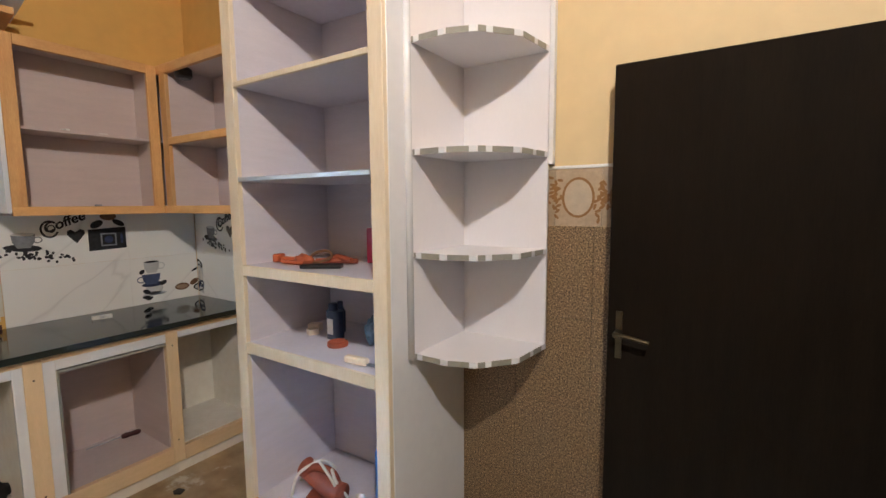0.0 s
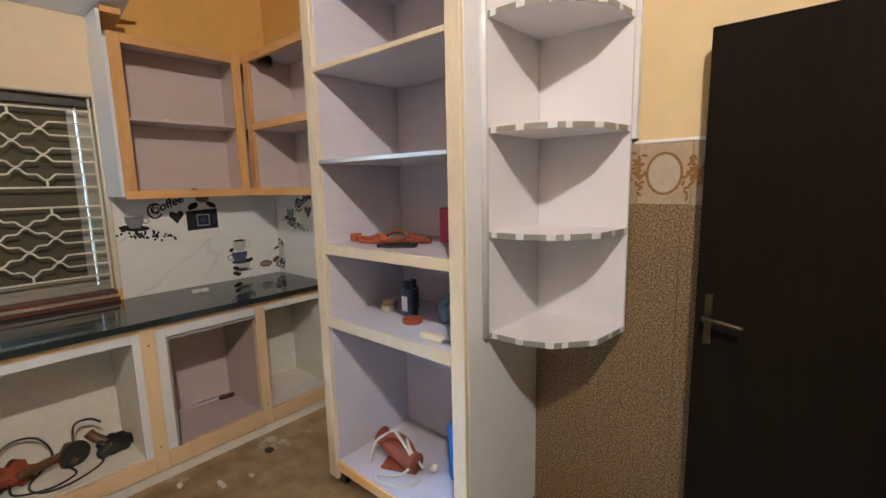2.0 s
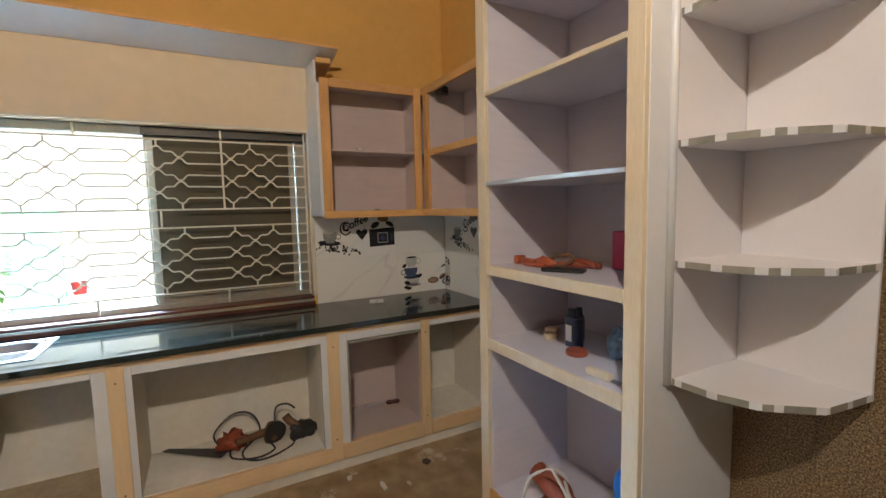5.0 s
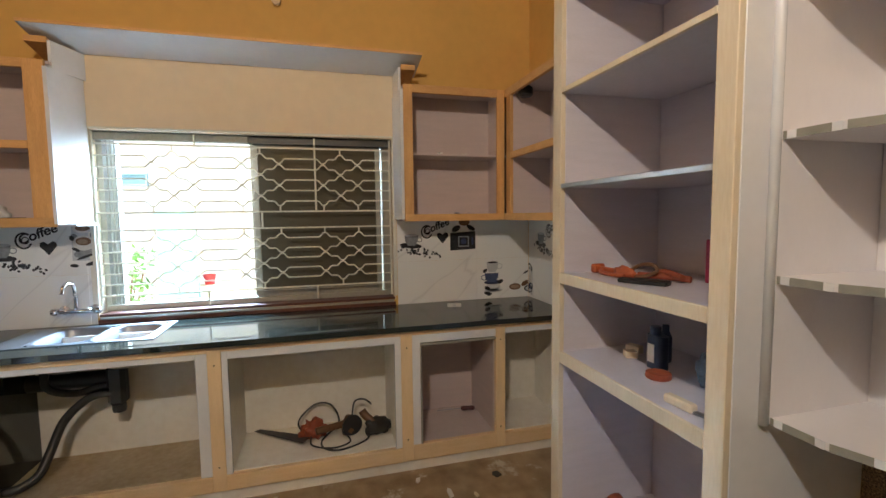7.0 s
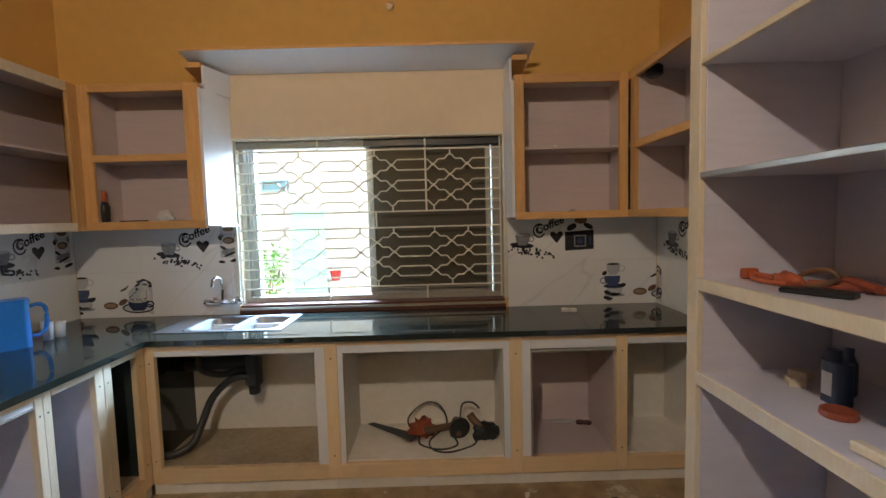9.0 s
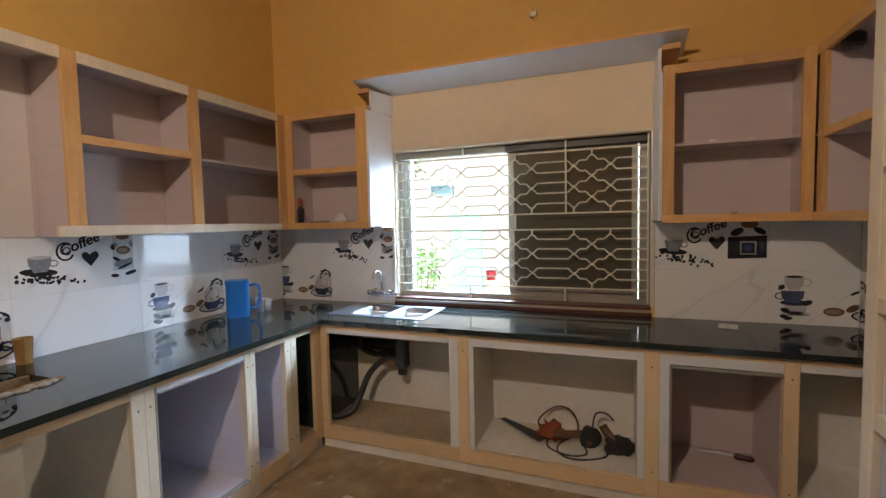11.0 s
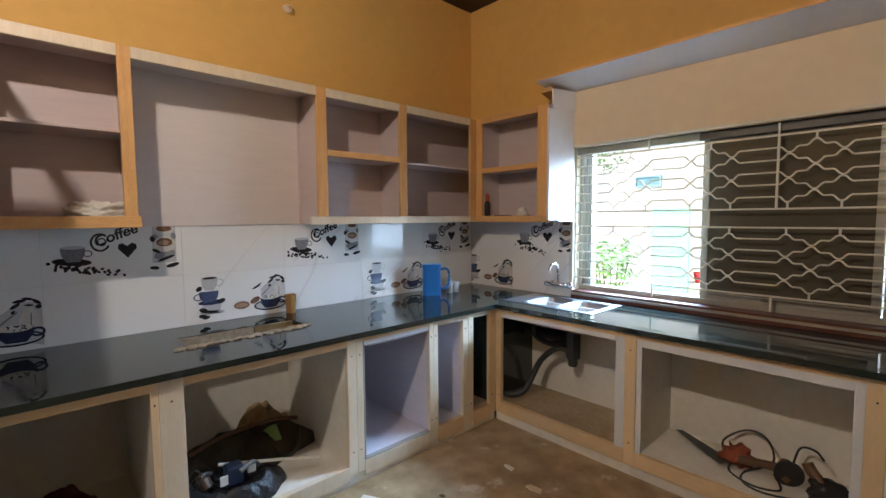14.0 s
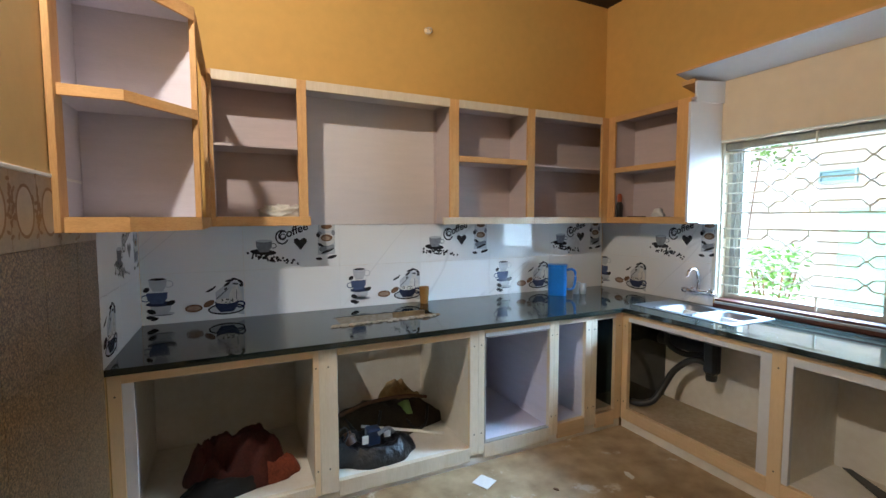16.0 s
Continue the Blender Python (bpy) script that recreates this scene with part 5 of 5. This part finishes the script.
part("guard", lathe(bmesh.new(), [(0, 0), (0.062, 0.0), (0.062, 0.012), (0, 0.012)], 18, pose(0.03, 0.05, 0.062, 0, 90)), BLACK, gnd)
drl = thing("drill", pose(-0.23, 1.83, FZ, 0, 0, 20), "black corded drill lying on its side", "power tool")
part("body", lump((0.045, 0.085, 0.06), 9, 0.35, 3, 6), BLACK, drl, smooth=True)
part("grip", tube(bmesh.new(), [(0.0, -0.02, 0.06), (-0.05, -0.055, 0.10), (-0.07, -0.07, 0.13)], 0.025, 10), BROWN, drl, smooth=True)
part("chuck", lathe(bmesh.new(), [(0, 0), (0.024, 0), (0.02, 0.06), (0, 0.06)], 14, pose(0.02, 0.07, 0.035, -90)), BLACK, drl)
cab = thing("power_cable", pose(0.045, 0, FZ + 0.004), "loops of dark power cable between the tools", "cable")
for pts in ([(-0.34, 1.40, 0.0), (-0.42, 1.36, 0.06), (-0.46, 1.46, 0.14), (-0.42, 1.56, 0.14), (-0.36, 1.60, 0.05), (-0.26, 1.50, 0.0), (-0.15, 1.52, 0.0), (-0.12, 1.62, 0.0), (-0.2, 1.76, 0.0), (-0.26, 1.77, 0.05)],
            [(-0.31, 1.45, 0.04), (-0.22, 1.44, 0.0), (-0.15, 1.56, 0.0), (-0.20, 1.66, 0.0), (-0.28, 1.62, 0.03)],
            [(-0.34, 1.68, 0.06), (-0.40, 1.70, 0.15), (-0.38, 1.76, 0.17), (-0.34, 1.80, 0.15)]):
    part("strand", tube(bmesh.new(), pts, 0.0055, 6), BLACK, cab)
sd = thing("screwdriver", pose(-0.36, 2.44, FZ + 0.016, 0, 0, 80), "screwdriver with dark red handle", "screwdriver")
part("grip", lathe(bmesh.new(), [(0, 0), (0.012, 0.002), (0.016, 0.02), (0.013, 0.05), (0.016, 0.08), (0.009, 0.095), (0, 0.095)], 12, pose(-0.03, 0, 0, 0, 90)), MAROON, sd, smooth=True)
part("shaft", tube(bmesh.new(), [(-0.03, 0, 0), (-0.19, 0, -0.008)], 0.003, 6, curved=False), STEEL, sd)

# ---- things in the tall cabinet ----
Z4, Z5, Z6 = 1.2255, 0.8835, 0.1485
clamp = thing("clamp", pose(0.945, 2.68, Z4, 0, 0, 4), "orange bar clamp lying on the shelf", "clamp")
part("bar", box(bmesh.new(), -0.16, 0.05, -0.011, 0.011, 0.010, 0.028, 0.004), ORANGE, clamp)
part("jaw", box(bmesh.new(), -0.175, -0.145, -0.028, 0.028, 0.001, 0.038, 0.006), ORANGE, clamp)
part("trigger", tube(bmesh.new(), [(-0.12, 0.0, 0.02), (-0.10, -0.035, 0.012), (-0.03, -0.045, 0.010), (0.03, -0.03, 0.012)], 0.008, 8), ORANGE, clamp)
part("grip", lump((0.05, 0.03, 0.028), 2, 0.45), ORANGE, clamp, smooth=True)
part("loop", tube(bmesh.new(), [(0.02, 0.0, 0.025), (0.07, 0.01, 0.055), (0.12, 0.02, 0.060), (0.13, 0.03, 0.038), (0.08, 0.02, 0.012), (0.03, 0.01, 0.01)], 0.007, 8), BROWN, clamp)
cl2 = thing("pliers", pose(1.075, 2.75, Z4, 0, 0, 12), "red handled pliers lying on the shelf", "pliers")
part("grip", tube(bmesh.new(), [(-0.09, -0.03, 0.014), (0.0, 0.0, 0.016), (0.09, 0.02, 0.014)], 0.012, 8), RUST, cl2)
part("grip", tube(bmesh.new(), [(-0.07, 0.03, 0.014), (0.0, 0.005, 0.032), (0.08, -0.01, 0.02)], 0.012, 8), RUST, cl2)
fb = thing("sanding_block", pose(1.11, 2.63, Z4, 0, 0, 30), "flat dark sanding block on the shelf", "tool")
slab("block", BLACK, fb, (-0.085, 0.085, -0.025, 0.025, 0.001, 0.016), bevel=0.004)
pb = thing("carton", pose(1.215, 2.90, Z4, 0, 0, 5), "small pink carton standing on the shelf", "box")
slab("carton_body", PINK, pb, (-0.06, 0.06, -0.05, 0.05, 0, 0.155), bevel=0.004)
gl = thing("glue_bottle", pose(1.04, 2.76, Z5), "dark blue glue bottle with white label", "bottle")
part("body", prism(bmesh.new(), rounded(0.080, 0.052, 0.020), 0.0, 0.128), NAVY, gl)
part("neck", lathe(bmesh.new(), [(0.022, 0.1285), (0.020, 0.140), (0.020, 0.160), (0, 0.162)], 14, Matrix.Translation((-0.012, 0, 0))), NAVY, gl)
slab("label", PAPER, gl, (-0.022, 0.012, -0.0285, -0.0262, 0.025, 0.095), bevel=0)
g2 = thing("glue_bottle", pose(0.985, 2.845, Z5), "slim dark blue bottle standing behind another", "bottle")
part("body", lathe(bmesh.new(), [(0, 0), (0.022, 0), (0.024, 0.01), (0.024, 0.10), (0.013, 0.125), (0.013, 0.148), (0, 0.150)], 18), NAVY, g2, smooth=True)
ld = thing("lid", pose(1.125, 2.69, Z5), "orange round plastic lid on the shelf", "lid")
part("disc", lathe(bmesh.new(), [(0, 0), (0.042, 0), (0.045, 0.005), (0.043, 0.019), (0.035, 0.022), (0, 0.020)], 24), RUST, ld)
for x, y, r, s in ((0.86, 2.80, 20, 1.0), (0.90, 2.75, 70, 0.8)):
    bk = thing("wood_offcut", pose(x, y, Z5, 0, 0, r), "small raw wood offcut on the shelf", "offcut", "offcuts")
    slab("block", PALE, bk, (-0.03 * s, 0.03 * s, -0.02, 0.02, 0, 0.035 * s))
ck = tagged(part("checked_cloth", lump((0.075, 0.065, 0.07), 6, 0.35, 4, 6), CHECK, smooth=True), "balled blue checked cloth on the shelf", "cloth")
ck.location = (1.25, 2.83, Z5)
ch = thing("chisel", pose(1.37, 2.575, Z5, 0, 0, 4), "chisel with a pale wooden handle", "chisel")
slab("grip", PALE, ch, (-0.075, 0.03, -0.016, 0.016, 0.001, 0.028), bevel=0.006)
slab("blade", STEEL, ch, (0.031, 0.12, -0.01, 0.01, 0.006, 0.01))
pl = thing("planer", pose(0.98, 2.69, Z6, 0, 0, 22), "red-brown electric planer wrapped in its white cord", "power tool")
part("body", tube(bmesh.new(), [(-0.10, 0.05, 0.10), (-0.05, 0.03, 0.085), (0.02, 0.0, 0.062), (0.09, -0.03, 0.05), (0.13, -0.045, 0.05)], 0.046, 12), RUST, pl, smooth=True)
part("base_plate", box(bmesh.new(), -0.05, 0.13, -0.07, 0.02, 0.001, 0.014, 0.003), RUST, pl)
part("plug", lathe(bmesh.new(), [(0, 0), (0.018, 0), (0.020, 0.02), (0.010, 0.035), (0, 0.036)], 12, pose(0.19, -0.02, 0.02, 0, 70)), CORD, pl, "white plug")
part("grip", tube(bmesh.new(), [(-0.08, 0, 0.09), (-0.02, 0, 0.135), (0.06, 0, 0.115), (0.09, 0, 0.06)], 0.018, 8), RUST, pl, smooth=True)
for pts in ([(-0.11, -0.06, 0.02), (-0.09, -0.03, 0.11), (0.0, 0.02, 0.155), (0.05, 0.05, 0.11), (0.02, 0.07, 0.05), (0.06, 0.0, 0.13), (0.10, -0.04, 0.10), (0.15, -0.02, 0.01)],
            [(-0.12, 0.04, 0.03), (-0.05, 0.05, 0.13), (0.04, -0.03, 0.15), (0.11, -0.06, 0.06), (0.06, -0.10, 0.008), (-0.04, -0.12, 0.007), (0.0, -0.16, 0.007), (0.12, -0.16, 0.007), (0.16, -0.10, 0.007)]):
    part("cord", tube(bmesh.new(), pts, 0.007, 7), CORD, pl, smooth=True)
cn = thing("canister", pose(1.30, 2.83, Z6), "blue canister behind the frame of the tall cabinet", "canister")
part("body", lathe(bmesh.new(), [(0, 0), (0.075, 0), (0.078, 0.01), (0.078, 0.24), (0.06, 0.27), (0.03, 0.28), (0, 0.28)], 22), BLUE, cn, smooth=True)

# ---- heaps in the long base cabinets ----
def heap(sx, sy, h, seed, folds=7.0, crease=0.5, hollow=0.0, rings=26, sides=64):
    """Crumpled cloth or plastic lying in a heap: an uneven outline, ridged folds, a thin turned-under hem."""
    bm = bmesh.new()
    off = Vector((seed * 5.3, seed * 2.7, seed * 1.1))
    loops = []
    for i in range(rings + 1):
        q = i / rings
        loop = []
        for k in range(sides):
            a = 2 * math.pi * k / sides
            edge = 1 + 0.28 * noise.noise(Vector((math.cos(a) * 1.6, math.sin(a) * 1.6, 0)) + off) + 0.05 * noise.noise(Vector((math.cos(a) * 5, math.sin(a) * 5, 3)) + off)
            x, y = q * edge * math.cos(a), q * edge * math.sin(a)
            p = Vector((x * sx, y * sy, 0)) * folds + off
            warp = Vector((noise.noise(p * 0.6), noise.noise(p * 0.6 + Vector((9, 0, 0))), 0)) * 0.9
            ridge = 1 - abs(noise.noise(p + warp)) * 2.2
            fine = 1 - abs(noise.noise(p * 2.7 + warp)) * 2
            dome = max(0.0, 1 - q ** 3) ** 0.6 - hollow * max(0.0, 1 - (q / 0.72) ** 4)
            z = h * dome * (1 - crease + crease * (0.75 * ridge + 0.25 * fine) + 0.35 * noise.noise(p * 0.35 + Vector((0, 4, 0))))
            loop.append(bm.verts.new((x * sx, y * sy, max(0.004, z))))
            if i == 0:
                break
        loops.append(loop)
    under = [bm.verts.new((v.co.x * 0.97, v.co.y * 0.97, 0.0)) for v in loops[-1]]
    for k in range(sides):
        bm.faces.new((loops[0][0], loops[1][k], loops[1][(k + 1) % sides]))
    for a, c in list(zip(loops[1:], loops[2:])) + [(loops[-1], under)]:
        for k in range(sides):
            bm.faces.new((a[k], c[k], c[(k + 1) % sides], a[(k + 1) % sides]))
    bm.faces.new(under[::-1])
    return bm


rc = thing("clothes_heap", pose(2.48, -0.33, 0.1105), "heap of old dark red and rust coloured clothes", "clothes")
part("cloth", heap(0.25, 0.20, 0.25, 31, 9, 0.55), REDCLOTH, rc, "dark red cloth", smooth=True)
part("cloth", heap(0.15, 0.10, 0.12, 17, 10, 0.55), ORCLOTH, rc, "rust coloured cloth", smooth=True)
rc.children[1].location = (-0.17, 0.10, 0.0)
part("cloth", heap(0.20, 0.075, 0.085, 19, 9, 0.4), DARKFELT, rc, "black folded cloth", smooth=True)
rc.children[2].location = (0.08, 0.175, 0.0)
bag = thing("tool_bag", pose(1.62, -0.46, 0.1105, 0, 0, 3), "long olive tool bag with straps", "bag")
part("body", heap(0.42, 0.16, 0.20, 21, 6, 0.32), OLIVE, bag, smooth=True)
part("piping", tube(bmesh.new(), [(-0.31, 0.02, 0.165), (-0.15, 0.035, 0.208), (0.1, 0.035, 0.212), (0.28, 0.02, 0.16)], 0.012, 8), BROWN, bag)
part("strap", tube(bmesh.new(), [(-0.30, 0.06, 0.13), (-0.24, 0.15, 0.05), (-0.16, 0.16, 0.04), (-0.08, 0.10, 0.15)], 0.010, 8), BLACK, bag)
part("strap", tube(bmesh.new(), [(0.26, 0.05, 0.15), (0.20, 0.14, 0.08), (0.10, 0.15, 0.07), (0.04, 0.09, 0.17)], 0.010, 8), BLACK, bag)
bin_ = thing("plastic_bag", pose(1.77, -0.19, 0.1105), "open black plastic bag full of fittings", "bag")
part("bag_body", heap(0.26, 0.15, 0.165, 26, 10, 0.36, hollow=0.5), BINBAG, bin_, smooth=True)
part("fitting", box(bmesh.new(), -0.05, 0.03, -0.03, 0.04, 0.07, 0.165, 0.008), NAVY, bin_, "blue plastic fitting")
part("fitting", lathe(bmesh.new(), [(0, 0), (0.032, 0), (0.034, 0.05), (0.022, 0.055), (0.022, 0.075), (0, 0.075)], 14, pose(0.11, 0.0, 0.085, 30, 20)), BROWN, bin_)
part("fitting", tube(bmesh.new(), [(-0.14, -0.02, 0.10), (-0.09, 0.03, 0.155), (-0.03, 0.05, 0.14)], 0.012, 8), STEEL, bin_)
part("scrap", box(bmesh.new(), -0.11, -0.07, 0.02, 0.03, 0.10, 0.15, 0.003), PAPER, bin_, "white paper scrap")
part("scrap", box(bmesh.new(), 0.03, 0.065, 0.05, 0.058, 0.10, 0.145, 0.003), PAPER, bin_, "white paper scrap")
part("wire", tube(bmesh.new(), [(0.20, 0.02, 0.04), (0.21, 0.04, 0.16), (0.17, 0.05, 0.22), (0.14, 0.03, 0.17), (0.19, 0.06, 0.09), (0.22, 0.07, 0.01)], 0.004, 6), BLACK, bin_)
STRIP_A, STRIP_B = Vector((1.80, -0.27, 0.245)), Vector((1.345, -0.11, 0.182))
ws = thing("plastic_trim", Matrix.Translation((STRIP_A + STRIP_B) / 2) @ (STRIP_B - STRIP_A).to_track_quat("X", "Z").to_matrix().to_4x4(), "thin white trim strip resting across the bags", "trim strip")
slab("strip", PAPER, ws, (-0.25, 0.25, -0.009, 0.009, 0, 0.012))
gb = thing("cup", pose(1.475, -0.37, 0.215, 48, 0, 10), "pale green plastic cup tipped over on the tool bag", "cup")
part("cup_body", lathe(bmesh.new(), [(0, 0), (0.035, 0), (0.044, 0.085), (0.041, 0.085), (0.032, 0.006), (0, 0.006)], 20), GREEN, gb, smooth=True)
mt = tagged(part("rumpled_cloth", heap(0.19, 0.085, 0.25, 43, 7, 0.35), JUTE, smooth=True), "rumpled pale brown cloth behind the tool bag", "cloth")
mt.location = (1.42, -0.69, 0.1105)
ho = thing("gas_pipe", pose(1.69, -0.79, 0.64), "short pipe stub coming out of the back wall", "pipe")
part("collar", lathe(bmesh.new(), [(0.018, 0), (0.032, 0), (0.03, 0.012), (0.018, 0.014)], 16, pose(0, 0, 0, -90)), BLACK, ho)
part("stub", lathe(bmesh.new(), [(0, 0), (0.017, 0), (0.017, 0.05), (0.012, 0.052), (0.012, 0.03), (0, 0.03)], 16, pose(0, 0, 0, -90)), STEEL, ho)

# ---- litter on the floor ----
pp = tagged(slab("paper_square", PAPER, None, (-0.05, 0.05, -0.05, 0.05, 0, 0.003), bevel=0), "small white square of laminate on the floor", "scrap", "floor litter")
pp.matrix_world = pose(1.22, 0.17, 0.001, 0, 0, 28)
rnd = random.Random(9)
for x, y, w, h, mt_ in ((0.435, 0.475, 0.07, 0.03, PAPER), (0.17, 2.45, 0.05, 0.04, BLACK), (0.26, 2.15, 0.08, 0.025, PAPER), (0.10, 2.01, 0.05, 0.025, PAPER), (0.50, 0.70, 0.09, 0.04, PALE), (0.31, 2.28, 0.04, 0.02, PALE), (0.72, 0.95, 0.05, 0.02, PALE), (0.9, 0.4, 0.03, 0.015, BROWN)):
    a = rnd.uniform(0, 180)
    k = rnd.uniform(0.7, 1.2)
    bm = prism(bmesh.new(), [(w * 0.5, -h * 0.4), (w * 0.4 * k, h * 0.5), (-w * 0.35, h * 0.55 * k), (-w * 0.55, -h * 0.1), (-w * 0.2 * k, -h * 0.5)], 0, 0.006)
    ob = tagged(part("chip", bm, mt_), "stray chip of plaster or wood on the floor", "chip", "floor litter")
    ob.matrix_world = pose(x, y, 0.001, 0, 0, a)

for x, y, r in ((-0.42, 2.30, 20), (-0.45, 2.48, 75)):
    ob = tagged(slab("paper_scrap", PAPER, None, (-0.018, 0.018, -0.01, 0.01, 0, 0.012), bevel=0.004), "tiny white paper scrap on the cabinet shelf", "scrap", "shelf scraps")
    ob.matrix_world = pose(x, y, UZ0 + 0.4345, 0, 0, r)
